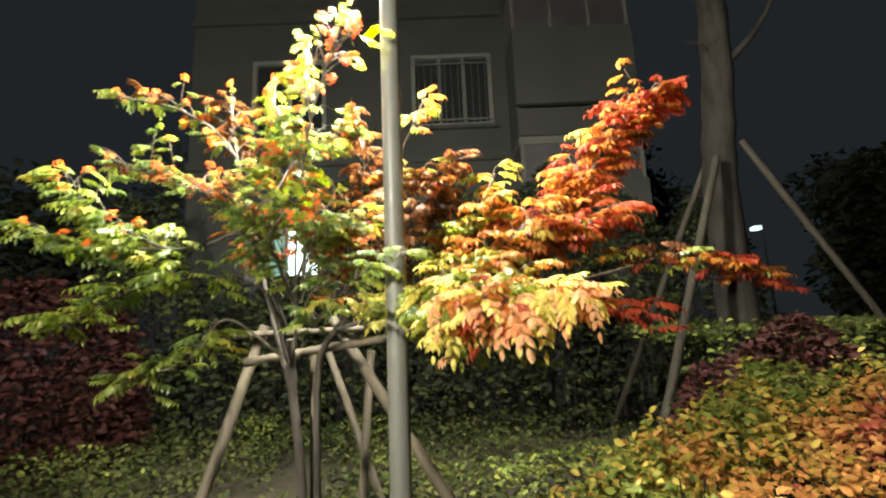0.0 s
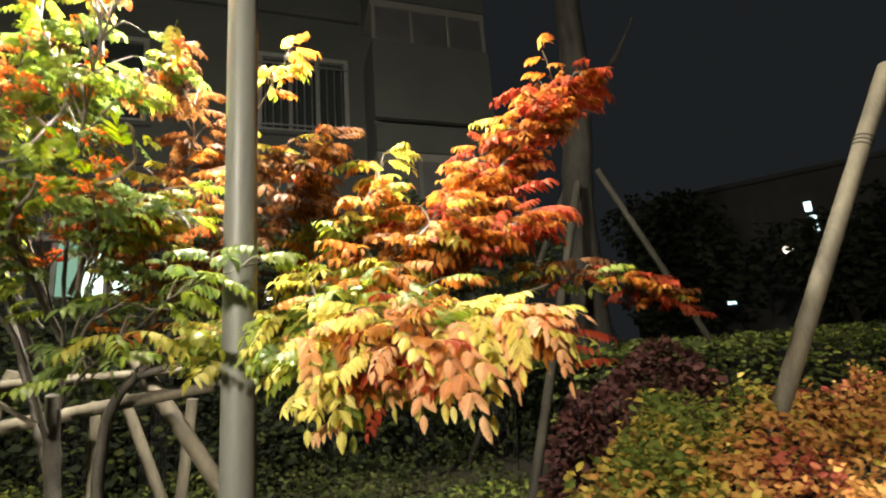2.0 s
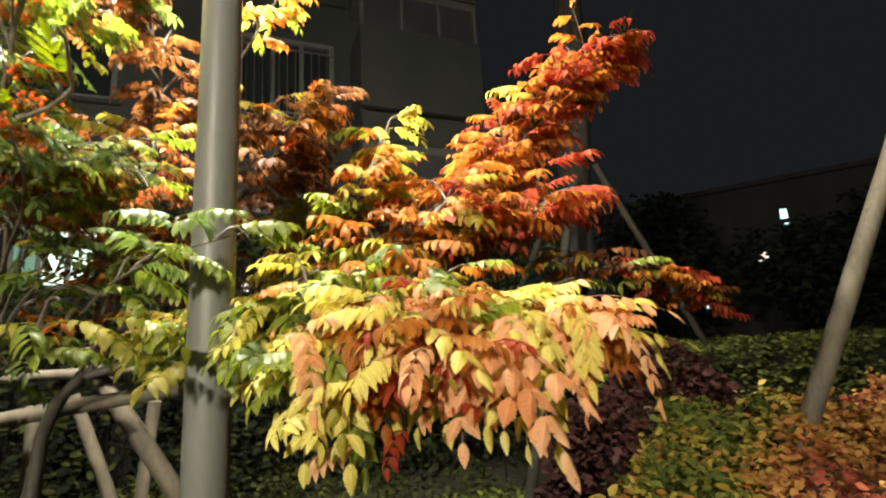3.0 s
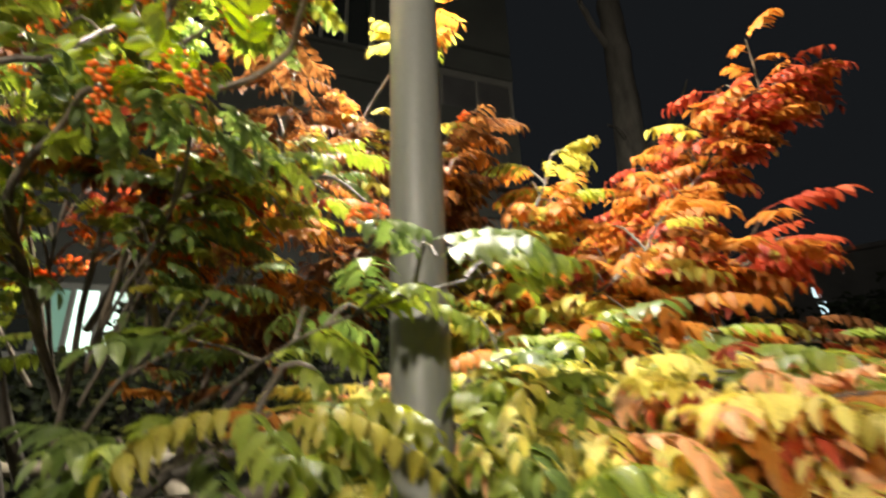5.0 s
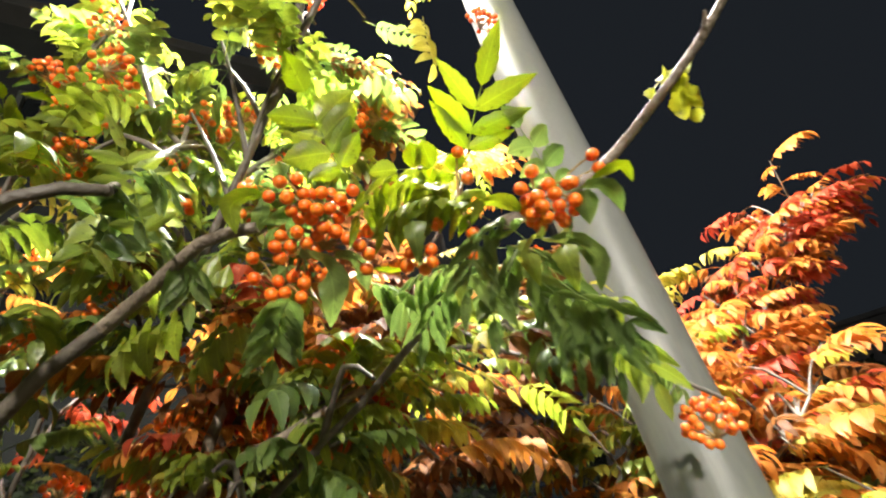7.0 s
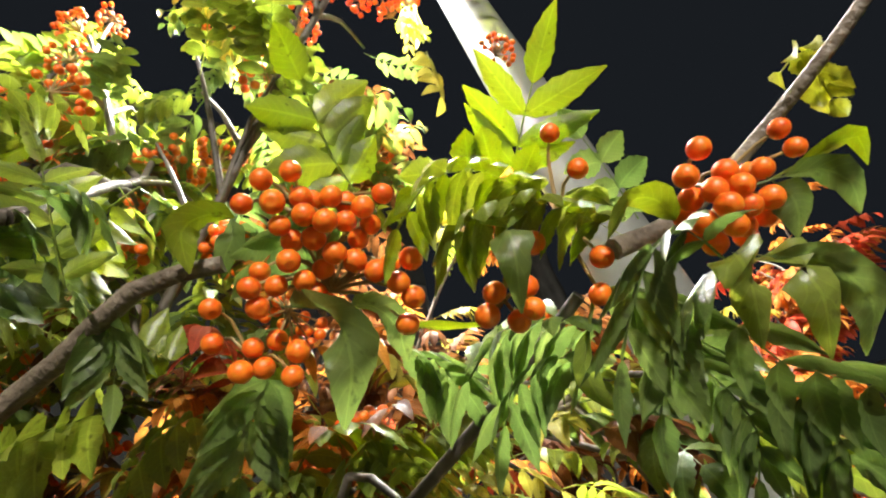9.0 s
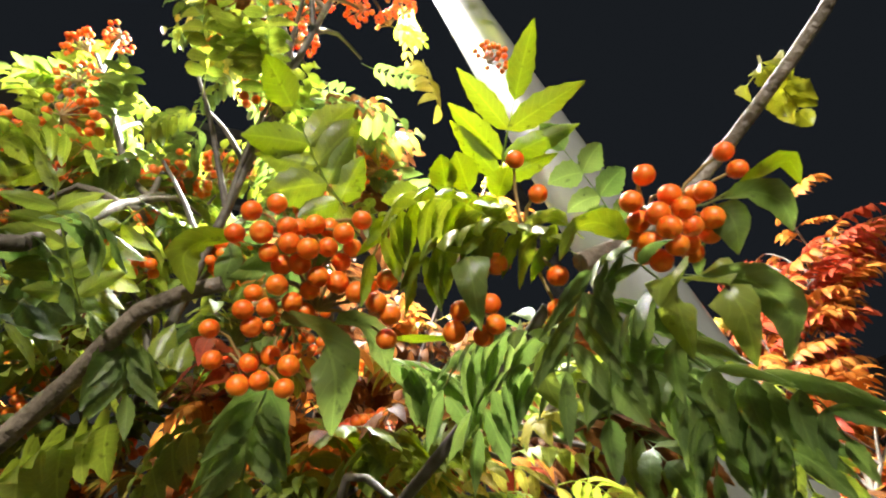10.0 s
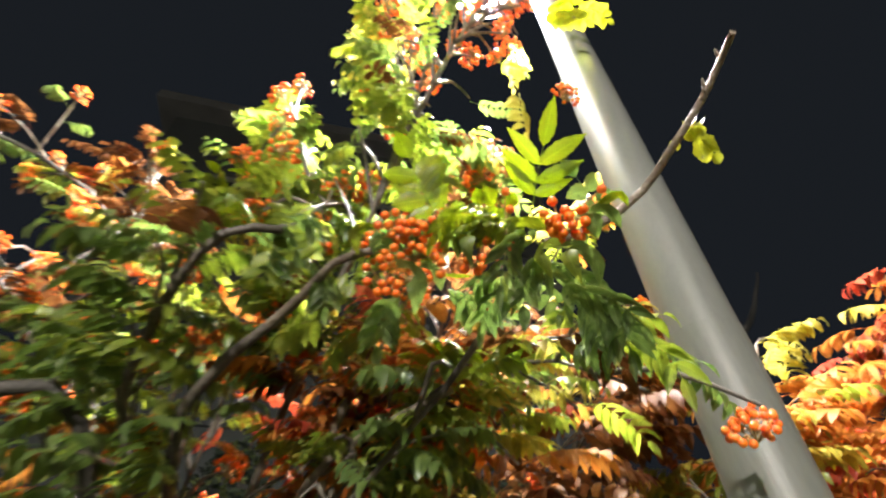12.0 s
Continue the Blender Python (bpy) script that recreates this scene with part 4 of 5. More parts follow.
def frond(seed, pts, cls, pairs, blade, width, droop=0.5, splay=58, start=0.15, up=(0, 0, 1)):
    """A pinnate leaf: a stalk through pts with pairs of hanging blades and one at its end."""
    q = random.Random(seed)
    path = smooth_path(pts, 0.006)
    pieces = [rib(path, 0.0010, 0.0005)]
    up = Vector(up)
    for i in range(pairs + 1):
        f = start + (1 - start) * i / pairs
        k = min(len(path) - 2, int(f * (len(path) - 1)))
        t = (path[k + 1] - path[k]).normalized()
        out = t.cross(up).normalized()
        size = blade * (0.78 + 0.30 * math.sin(math.pi * (0.15 + 0.7 * i / pairs)))
        for side in ((-1, 1) if i < pairs else (0,)):
            a = radians(splay + q.uniform(-9, 9)) * side
            way = t * math.cos(a) + out * math.sin(a) + up * q.uniform(-0.12, 0.12)
            across = out * math.cos(a) - t * math.sin(a)
            ln = size * q.uniform(0.88, 1.12)
            pieces.append(curved_blade(path[k] if side else path[-1], way, across, ln, width * ln / blade * q.uniform(0.9, 1.1), droop * q.uniform(0.75, 1.25), q))
    return leaf_object(pieces, cls)


def lone_blade(seed, pts, cls, width, up=(0, 0, 1)):
    """One large blade that arches through pts."""
    q = random.Random(seed)
    path = smooth_path(pts, 0.004)
    n, V, T, U = len(path) - 1, [], [], []
    ripple = q.uniform(0, 6)
    for i, p in enumerate(path):
        f = i / n
        t = (path[min(i + 1, n)] - path[max(i - 1, 0)]).normalized()
        a = t.cross(Vector(up)) if abs(t.dot(Vector(up))) < 0.97 else t.cross(Vector((0.7, 0.7, 0)))
        a.normalize()
        u = a.cross(t)
        w = width * max(0.05, math.sin(math.pi * f ** 0.8) ** 0.75) * (1.04 if i % 2 else 0.95)
        for k in (-1, -0.5, 0, 0.5, 1):
            V.append(np.array(p + a * w * k + u * w * (0.30 * abs(k) ** 1.4 + 0.12 * k * math.sin(11 * f + ripple))))
            U.append((f, 0.5 + 0.45 * k))
    for i in range(n):
        for k in range(4):
            b = 5 * i + k
            T += [(b, b + 1, b + 6), (b, b + 6, b + 5)]
    return leaf_object([(np.array(V), np.array(T), np.array(U)), rib([path[0] - (path[1] - path[0]) * 2, *path[:n // 2]], 0.0008, 0.0003)], cls)


# leaves and berries of the nearest branch
frond(1, [(-0.497, 2.176, 2.200), (-0.499, 2.149, 2.222), (-0.501, 2.119, 2.240)], "l", 3, 0.056, 0.0094, droop=0.06, splay=53, start=0.22, up=(-0.45, -0.31, -0.84))
frond(2, [(-0.608, 2.189, 2.173), (-0.624, 2.180, 2.191), (-0.636, 2.168, 2.210), (-0.646, 2.157, 2.220)], "l", 4, 0.034, 0.0105, droop=0.15, splay=62, start=0.12, up=(0.09, -0.57, -0.82))
frond(3, [(-0.555, 2.122, 2.122), (-0.570, 2.123, 2.124), (-0.593, 2.131, 2.124)], "l", 3, 0.021, 0.0078, droop=0.1, splay=75, start=0.15, up=(-0.49, -0.22, -0.84))
frond(4, [(-0.583, 2.097, 2.068), (-0.604, 2.098, 2.080), (-0.621, 2.106, 2.079), (-0.629, 2.119, 2.067)], "l", 10, 0.021, 0.0036, droop=1.1, splay=60, start=0.1)
frond(5, [(-0.562, 2.091, 2.053), (-0.577, 2.092, 2.060), (-0.595, 2.094, 2.063), (-0.613, 2.102, 2.059), (-0.619, 2.110, 2.053)], "l", 11, 0.02, 0.0036, droop=1.2, splay=58, start=0.1)
frond(6, [(-0.559, 2.095, 2.074), (-0.571, 2.099, 2.079), (-0.583, 2.102, 2.084), (-0.591, 2.107, 2.082)], "l", 4, 0.018, 0.0042, droop=0.9, splay=58, start=0.1)
lone_blade(7, [(-0.597, 2.112, 2.069), (-0.607, 2.096, 2.053), (-0.610, 2.094, 2.037), (-0.602, 2.108, 2.028)], "g", 0.007)
lone_blade(8, [(-0.548, 2.079, 2.051), (-0.564, 2.074, 2.051), (-0.576, 2.076, 2.048), (-0.579, 2.086, 2.042)], "l", 0.0056)
lone_blade(9, [(-0.561, 2.089, 2.066), (-0.567, 2.089, 2.070), (-0.576, 2.095, 2.067), (-0.578, 2.100, 2.061)], "yg", 0.004)
frond(10, [(-0.561, 2.070, 2.023), (-0.574, 2.068, 2.029), (-0.583, 2.074, 2.026), (-0.585, 2.085, 2.018), (-0.584, 2.098, 2.008)], "g", 8, 0.023, 0.0030, droop=0.55, splay=56, start=0.15)
frond(11, [(-0.555, 2.079, 2.026), (-0.560, 2.085, 2.021), (-0.566, 2.096, 2.011), (-0.563, 2.110, 1.999)], "g", 6, 0.02, 0.0046, droop=0.7, splay=52, start=0.1)
lone_blade(12, [(-0.571, 2.113, 2.030), (-0.572, 2.120, 2.021), (-0.567, 2.125, 2.013), (-0.558, 2.127, 2.008)], "yg", 0.0042)
lone_blade(13, [(-0.540, 2.079, 2.034), (-0.558, 2.068, 2.023), (-0.564, 2.068, 2.011), (-0.552, 2.080, 2.002)], "yg", 0.0072)
lone_blade(14, [(-0.533, 2.076, 2.032), (-0.546, 2.064, 2.022), (-0.546, 2.062, 2.008), (-0.533, 2.075, 1.997)], "yg", 0.007)
lone_blade(15, [(-0.550, 2.064, 2.021), (-0.539, 2.058, 2.015), (-0.527, 2.060, 2.005), (-0.520, 2.072, 1.997)], "g", 0.0062)
frond(16, [(-0.553, 2.081, 2.010), (-0.541, 2.083, 2.001), (-0.523, 2.081, 1.996), (-0.501, 2.081, 1.991), (-0.483, 2.089, 1.980)], "g", 6, 0.023, 0.0040, droop=0.8, splay=52, start=0.08)
frond(25, [(-0.555, 2.124, 2.039), (-0.573, 2.129, 2.044), (-0.588, 2.139, 2.041), (-0.595, 2.151, 2.032)], "g", 7, 0.025, 0.0040, droop=0.9, splay=56, start=0.1)
frond(26, [(-0.546, 2.134, 2.030), (-0.562, 2.139, 2.036), (-0.573, 2.151, 2.032), (-0.575, 2.164, 2.022)], "g", 6, 0.026, 0.0042, droop=0.8, splay=54, start=0.1)
frond(61, [(-0.518, 2.119, 2.025), (-0.505, 2.120, 2.015), (-0.492, 2.126, 2.001), (-0.483, 2.141, 1.989)], "g", 6, 0.027, 0.0038, droop=0.8, splay=55, start=0.1)
frond(62, [(-0.508, 2.101, 2.005), (-0.496, 2.102, 1.996), (-0.483, 2.108, 1.984), (-0.476, 2.119, 1.974)], "g", 6, 0.026, 0.0040, droop=0.8, splay=55, start=0.1)
frond(63, [(-0.460, 2.156, 2.012), (-0.439, 2.144, 2.009), (-0.418, 2.143, 1.996), (-0.406, 2.152, 1.980)], "yg", 6, 0.03, 0.0050, droop=0.8, splay=58, start=0.1)
frond(65, [(-0.492, 2.203, 2.036), (-0.474, 2.188, 2.038), (-0.452, 2.182, 2.029), (-0.432, 2.190, 2.008)], "b", 6, 0.032, 0.0062, droop=0.9, splay=58, start=0.1)
frond(66, [(-0.632, 2.172, 2.128), (-0.646, 2.186, 2.125), (-0.657, 2.201, 2.119)], "g", 4, 0.024, 0.006, droop=0.6, splay=58, start=0.1)
frond(67, [(-0.595, 2.192, 2.070), (-0.583, 2.188, 2.065), (-0.569, 2.192, 2.053)], "g", 5, 0.026, 0.0052, droop=0.8, splay=58, start=0.1)
frond(69, [(-0.779, 2.382, 2.201), (-0.753, 2.376, 2.189), (-0.728, 2.383, 2.166)], "yg", 5, 0.032, 0.0062, droop=0.7, splay=58, start=0.1)
lone_blade(17, [(-0.520, 2.050, 2.054), (-0.516, 2.040, 2.053), (-0.508, 2.034, 2.054), (-0.500, 2.039, 2.049)], "l", 0.0044)
lone_blade(18, [(-0.525, 2.053, 2.051), (-0.520, 2.046, 2.048), (-0.512, 2.044, 2.042), (-0.504, 2.050, 2.036)], "g", 0.0058)
lone_blade(19, [(-0.525, 2.056, 2.051), (-0.522, 2.056, 2.046), (-0.519, 2.059, 2.041), (-0.515, 2.065, 2.037)], "g", 0.0066)
lone_blade(20, [(-0.519, 2.070, 2.047), (-0.520, 2.073, 2.044), (-0.520, 2.076, 2.041), (-0.518, 2.080, 2.039)], "g", 0.0035)
frond(21, [(-0.423, 2.150, 2.160), (-0.443, 2.139, 2.183), (-0.462, 2.131, 2.211)], "g", 3, 0.027, 0.0098, droop=0.3, splay=62, start=0.15, up=(-0.82, 0.02, -0.57))
lone_blade(22, [(-0.649, 2.171, 2.072), (-0.642, 2.152, 2.056), (-0.635, 2.155, 2.040), (-0.632, 2.175, 2.026)], "g", 0.0105)
lone_blade(23, [(-0.632, 2.159, 2.065), (-0.626, 2.152, 2.061), (-0.618, 2.152, 2.053), (-0.612, 2.160, 2.044)], "g", 0.007)
lone_blade(24, [(-0.612, 2.154, 2.056), (-0.603, 2.150, 2.053), (-0.595, 2.146, 2.051), (-0.587, 2.142, 2.050)], "l", 0.003)
frond(27, [(-0.648, 2.216, 2.068), (-0.652, 2.232, 2.057), (-0.651, 2.255, 2.043)], "g", 6, 0.03, 0.0062, droop=0.7, splay=56, start=0.1)
frond(28, [(-0.729, 2.256, 2.132), (-0.713, 2.257, 2.120), (-0.707, 2.281, 2.101)], "g", 6, 0.028, 0.0056, droop=0.8, splay=56, start=0.1)
frond(29, [(-0.604, 2.357, 2.076), (-0.595, 2.326, 2.091), (-0.577, 2.304, 2.092), (-0.549, 2.295, 2.081)], "l", 5, 0.034, 0.0078, droop=0.7, splay=60, start=0.1)
frond(30, [(-0.524, 2.324, 2.067), (-0.548, 2.315, 2.084), (-0.566, 2.322, 2.083), (-0.576, 2.344, 2.069)], "yg", 5, 0.034, 0.0075, droop=0.7, splay=60, start=0.1)
frond(31, [(-0.460, 2.385, 2.075), (-0.439, 2.363, 2.080), (-0.413, 2.352, 2.074), (-0.388, 2.352, 2.058)], "y", 5, 0.028, 0.0055, droop=1.0, splay=60, start=0.1)
frond(32, [(-0.685, 2.277, 2.113), (-0.697, 2.277, 2.121), (-0.710, 2.277, 2.130)], "l", 3, 0.022, 0.0062, droop=0.25, splay=62, start=0.1, up=(0.04, -0.99, -0.16))
lone_blade(33, [(-0.670, 2.187, 2.132), (-0.681, 2.185, 2.129), (-0.690, 2.193, 2.124), (-0.684, 2.207, 2.113)], "l", 0.0082)
lone_blade(34, [(-0.671, 2.192, 2.136), (-0.669, 2.195, 2.128), (-0.671, 2.201, 2.121), (-0.670, 2.211, 2.115)], "g", 0.0062)
frond(35, [(-0.744, 2.304, 2.174), (-0.755, 2.285, 2.199), (-0.769, 2.264, 2.234)], "yg", 6, 0.032, 0.0062, droop=0.3, splay=58, start=0.1, up=(0.51, -0.77, -0.38))
frond(36, [(-0.757, 2.256, 2.197), (-0.744, 2.246, 2.194), (-0.729, 2.248, 2.179)], "g", 5, 0.028, 0.0056, droop=0.9, splay=58, start=0.1)
frond(37, [(-0.824, 2.295, 2.281), (-0.807, 2.268, 2.294), (-0.787, 2.259, 2.296), (-0.763, 2.266, 2.282)], "yg", 6, 0.026, 0.006, droop=0.9, splay=62, start=0.1)
frond(38, [(-0.806, 2.305, 2.199), (-0.790, 2.285, 2.207), (-0.771, 2.281, 2.198), (-0.753, 2.288, 2.179)], "g", 5, 0.028, 0.0065, droop=0.8, splay=60, start=0.1)
frond(39, [(-0.401, 2.019, 2.166), (-0.407, 2.027, 2.171), (-0.412, 2.038, 2.167)], "v", 3, 0.0145, 0.0062, droop=2.2, splay=70, start=0.1, up=(-0.60, -0.12, -0.79))
frond(40, [(-0.396, 2.029, 2.161), (-0.388, 2.033, 2.156), (-0.382, 2.036, 2.151)], "v", 3, 0.015, 0.0066, droop=2.2, splay=66, start=0.1, up=(-0.89, -0.07, -0.46))
near_cluster((-0.651, 2.146, 2.093), [(-0.0094, -0.0176, 0.0039), (-0.0171, -0.0075, 0.0088), (-0.0217, 0.0020, 0.0047), (-0.0136, -0.0099, -0.0049), (-0.0043, -0.0111, -0.0010), (-0.0097, -0.0034, -0.0090), (-0.0042, -0.0134, -0.0125), (0.0057, -0.0139, -0.0006), (0.0157, -0.0175, -0.0070), (0.0227, -0.0207, -0.0012), (0.0100, -0.0141, -0.0124), (0.0018, -0.0164, -0.0169)], 0.88)
near_cluster((-0.639, 2.157, 2.070), [(-0.0108, -0.0167, 0.0082), (-0.0045, -0.0184, 0.0011), (0.0035, -0.0162, 0.0012), (0.0088, -0.0203, -0.0062), (-0.0183, -0.0123, 0.0002), (-0.0117, -0.0071, -0.0030), (-0.0200, -0.0026, -0.0030), (-0.0272, 0.0066, 0.0025), (-0.0230, 0.0123, -0.0011), (0.0189, -0.0275, -0.0048), (0.0149, -0.0229, -0.0124), (0.0209, -0.0204, -0.0157), (0.0223, -0.0105, -0.0196)], 0.88)
near_cluster((-0.641, 2.162, 2.085), [(-0.0091, -0.0234, 0.0109), (0.0030, -0.0258, 0.0111), (0.0117, -0.0254, 0.0019), (-0.0025, -0.0113, -0.0106), (0.0079, -0.0211, -0.0026), (-0.0131, -0.0106, 0.0019), (-0.0211, 0.0050, -0.0010), (-0.0028, -0.0028, -0.0152), (0.0179, -0.0224, -0.0142), (-0.0117, 0.0178, -0.0220)], 0.88)
near_cluster((-0.659, 2.193, 2.062), [(-0.0174, -0.0136, 0.0120), (-0.0146, -0.0037, 0.0040), (-0.0015, -0.0098, -0.0007), (-0.0050, -0.0076, -0.0095), (0.0028, -0.0084, -0.0079), (0.0111, -0.0227, -0.0095), (0.0103, -0.0179, -0.0164)], 0.88)
near_cluster((-0.593, 2.126, 2.045), [(-0.0089, -0.0103, -0.0032), (-0.0108, -0.0059, -0.0090), (0.0021, -0.0137, -0.0015), (-0.0001, -0.0070, -0.0106), (0.0042, -0.0217, 0.0106), (0.0013, -0.0134, -0.0103)], 0.84)
near_cluster((-0.570, 2.105, 2.069), [(-0.0020, -0.0097, -0.0243), (0.0009, -0.0004, -0.0317), (-0.0031, -0.0197, 0.0083), (-0.0038, -0.0183, 0.0318)], 0.84)
near_cluster((-0.538, 2.074, 2.057), [(-0.0122, -0.0152, 0.0062), (-0.0180, -0.0086, -0.0021), (-0.0018, -0.0135, 0.0005), (0.0114, -0.0152, 0.0023), (0.0108, -0.0188, -0.0000), (-0.0002, -0.0138, -0.0063), (-0.0093, -0.0096, -0.0070), (-0.0102, -0.0026, -0.0038), (-0.0086, -0.0095, -0.0137), (0.0033, -0.0107, -0.0114), (0.0129, -0.0143, -0.0086)], 0.84)
near_cluster((-0.529, 2.080, 2.054), [(0.0075, -0.0146, -0.0074), (-0.0178, -0.0069, -0.0095), (-0.0129, -0.0118, -0.0144), (-0.0004, -0.0098, -0.0095), (-0.0102, -0.0025, -0.0127), (-0.0167, -0.0026, -0.0022), (0.0168, -0.0343, 0.0196), (0.0187, -0.0330, 0.0110), (0.0062, -0.0058, -0.0086), (-0.0110, 0.0013, -0.0065)], 0.84)
# the long leaf that hangs over the path, and two behind it
frond(51, [(0.17, 1.86, 1.645), (0.225, 1.78, 1.615), (0.262, 1.715, 1.55), (0.280, 1.668, 1.465)], "k", 6, 0.056, 0.0140, droop=0.55, splay=52, start=0.1)
frond(52, [(0.23, 1.92, 1.63), (0.29, 1.79, 1.61), (0.33, 1.68, 1.53)], "k", 5, 0.052, 0.0130, droop=0.55, splay=55, start=0.1)
frond(55, [(0.13, 1.94, 1.66), (0.17, 1.82, 1.64), (0.19, 1.73, 1.58)], "c", 5, 0.050, 0.0120, droop=0.55, splay=55, start=0.1)
frond(56, [(0.20, 1.90, 1.62), (0.235, 1.78, 1.57), (0.25, 1.70, 1.50)], "k", 5, 0.052, 0.0130, droop=0.55, splay=55, start=0.1)
frond(57, [(0.27, 1.94, 1.65), (0.33, 1.84, 1.64), (0.37, 1.76, 1.58)], "c", 5, 0.048, 0.0115, droop=0.55, splay=55, start=0.1)
frond(53, [(0.40, 1.94, 1.65), (0.50, 1.82, 1.64), (0.58, 1.72, 1.60)], "y", 6, 0.040, 0.0095, droop=0.8, splay=58, start=0.1)
frond(54, [(0.46, 1.98, 1.69), (0.55, 1.87, 1.70), (0.63, 1.80, 1.66)], "k", 6, 0.044, 0.0120, droop=0.8, splay=58, start=0.1)

# leaves that hang in tongues from the edge of the pale branch
drape = random.Random(41)
for i in range(46):
    f = (i + drape.uniform(0.1, 0.9)) / 46
    foot = Vector((-0.05, 2.08, 1.63)).lerp(Vector((0.56, 1.95, 1.66)), f) + Vector((drape.uniform(-0.03, 0.03), drape.uniform(-0.10, 0.05), drape.uniform(-0.03, 0.03)))
    out = Vector((drape.uniform(-0.02, 0.07), drape.uniform(-0.11, -0.06), drape.uniform(-0.01, 0.02)))
    fall = drape.uniform(0.10, 0.19) if f < 0.85 else drape.uniform(0.07, 0.12)
    frond(200 + i, [foot, foot + out * 0.7 + Vector((0, 0, -0.01)), foot + out * 1.05 + Vector((0, 0, -0.45 * fall)), foot + out * 1.2 + Vector((0, 0, -fall))], drape.choice("kkccco" if f > 0.15 else "c yg yg y k".split()), 6, drape.uniform(0.040, 0.052), drape.uniform(0.0095, 0.0125), droop=0.5, splay=54, start=0.12)

# green leaves that hang before the pole
frond(91, [(-0.500, 2.150, 2.060), (-0.480, 2.143, 2.050), (-0.458, 2.146, 2.030), (-0.445, 2.155, 2.005)], "g", 7, 0.030, 0.0056, droop=0.8, splay=58, start=0.1)
frond(92, [(-0.520, 2.140, 2.075), (-0.502, 2.132, 2.068), (-0.484, 2.132, 2.050), (-0.474, 2.140, 2.028)], "g", 7, 0.028, 0.0054, droop=0.8, splay=58, start=0.1)

# leaves farther along it
near_leaf(63, (-0.724, 2.338, 2.312), (-0.768, 2.388, 2.230), "l", pairs=6, arch=0.5, hang=0.4, blade=0.036, width=0.0078)
near_leaf(64, (-0.799, 2.360, 2.335), (-0.845, 2.349, 2.385), "l", pairs=6, arch=0.3, hang=0.2, blade=0.036, width=0.0078)
near_leaf(65, (-0.570, 2.390, 2.160), (-0.540, 2.440, 2.110), "yg", pairs=6, arch=0.6, hang=0.6, blade=0.040, width=0.0085)
near_leaf(67, (-0.760, 2.300, 2.250), (-0.790, 2.330, 2.170), "g", pairs=6, arch=0.6, hang=0.5, blade=0.034, width=0.0075)
near_leaf(68, (-0.700, 2.290, 2.100), (-0.760, 2.300, 2.075), "yg", pairs=5, arch=0.6, hang=0.4, blade=0.034, width=0.0080)
near_leaf(69, (-0.650, 2.340, 2.120), (-0.700, 2.370, 2.100), "yg", pairs=5, arch=0.5, hang=0.4, blade=0.030, width=0.0070)
near_leaf(66, (-0.400, 2.290, 2.700), (-0.395, 2.280, 2.560), "y", pairs=6, arch=0.2, hang=0.3, blade=0.036, width=0.0085)
# leaves before the top of the pole
near_leaf(83, (-0.335, 2.215, 2.98), (-0.265, 2.200, 3.03), "l", pairs=6, arch=0.3, hang=0.3, blade=0.034, width=0.0085)
near_leaf(84, (-0.330, 2.220, 2.96), (-0.235, 2.205, 2.95), "v", pairs=6, arch=0.4, hang=0.4, blade=0.032, width=0.0085)
near_leaf(85, (-0.265, 2.205, 3.00), (-0.170, 2.195, 3.00), "v", pairs=6, arch=0.4, hang=0.4, blade=0.032, width=0.0085)
# arching leaves over the path, and fronds at its side
near_leaf(71, (-0.440, 2.039, 1.688), (-0.275, 1.975, 1.735), "y", pairs=7, arch=1.1, hang=1.0, blade=0.030, width=0.0065, start=0.3)
near_leaf(72, (-0.440, 2.039, 1.688), (-0.545, 1.985, 1.715), "y", pairs=6, arch=1.0, hang=1.0, blade=0.032, width=0.0065)
near_leaf(73, (-0.440, 2.039, 1.686), (-0.415, 1.930, 1.700), "yg", pairs=6, arch=1.0, hang=0.9, blade=0.034, width=0.0070)
near_leaf(74, (-0.400, 2.090, 1.690), (-0.280, 2.080, 1.670), "yg", pairs=6, arch=0.8, hang=0.8, blade=0.036, width=0.0075)
near_leaf(75, (-0.370, 2.130, 1.700), (-0.260, 2.060, 1.730), "v", pairs=6, arch=0.8, hang=0.8, blade=0.036, width=0.0075)
near_leaf(80, (-0.400, 2.180, 1.690), (-0.330, 2.090, 1.700), "y", pairs=6, arch=0.8, hang=0.6, blade=0.038, width=0.0080)
near_leaf(81, (-0.330, 2.170, 1.680), (-0.240, 2.090, 1.700), "v", pairs=6, arch=0.8, hang=0.6, blade=0.038, width=0.0080)
near_leaf(82, (-0.460, 2.200, 1.700), (-0.450, 2.090, 1.725), "o", pairs=6, arch=0.8, hang=0.6, blade=0.036, width=0.0080)
near_leaf(76, (-0.880, 2.400, 2.320), (-0.835, 2.290, 2.290), "l", pairs=6, arch=0.4, hang=0.4, blade=0.036, width=0.0078)
near_leaf(77, (-0.800, 2.390, 2.270), (-0.762, 2.310, 2.185), "l", pairs=6, arch=0.5, hang=0.5, blade=0.036, width=0.0078)
near_leaf(78, (-0.840, 2.470, 2.200), (-0.800, 2.370, 2.140), "yg", pairs=6, arch=0.4, hang=0.5, blade=0.036, width=0.0078)
near_leaf(79, (-0.870, 2.460, 2.330), (-0.900, 2.380, 2.400), "l", pairs=6, arch=0.3, hang=0.3, blade=0.036, width=0.0078)
for p in HUNG:
    far_cluster(p, rng.uniform(1.0, 1.2))
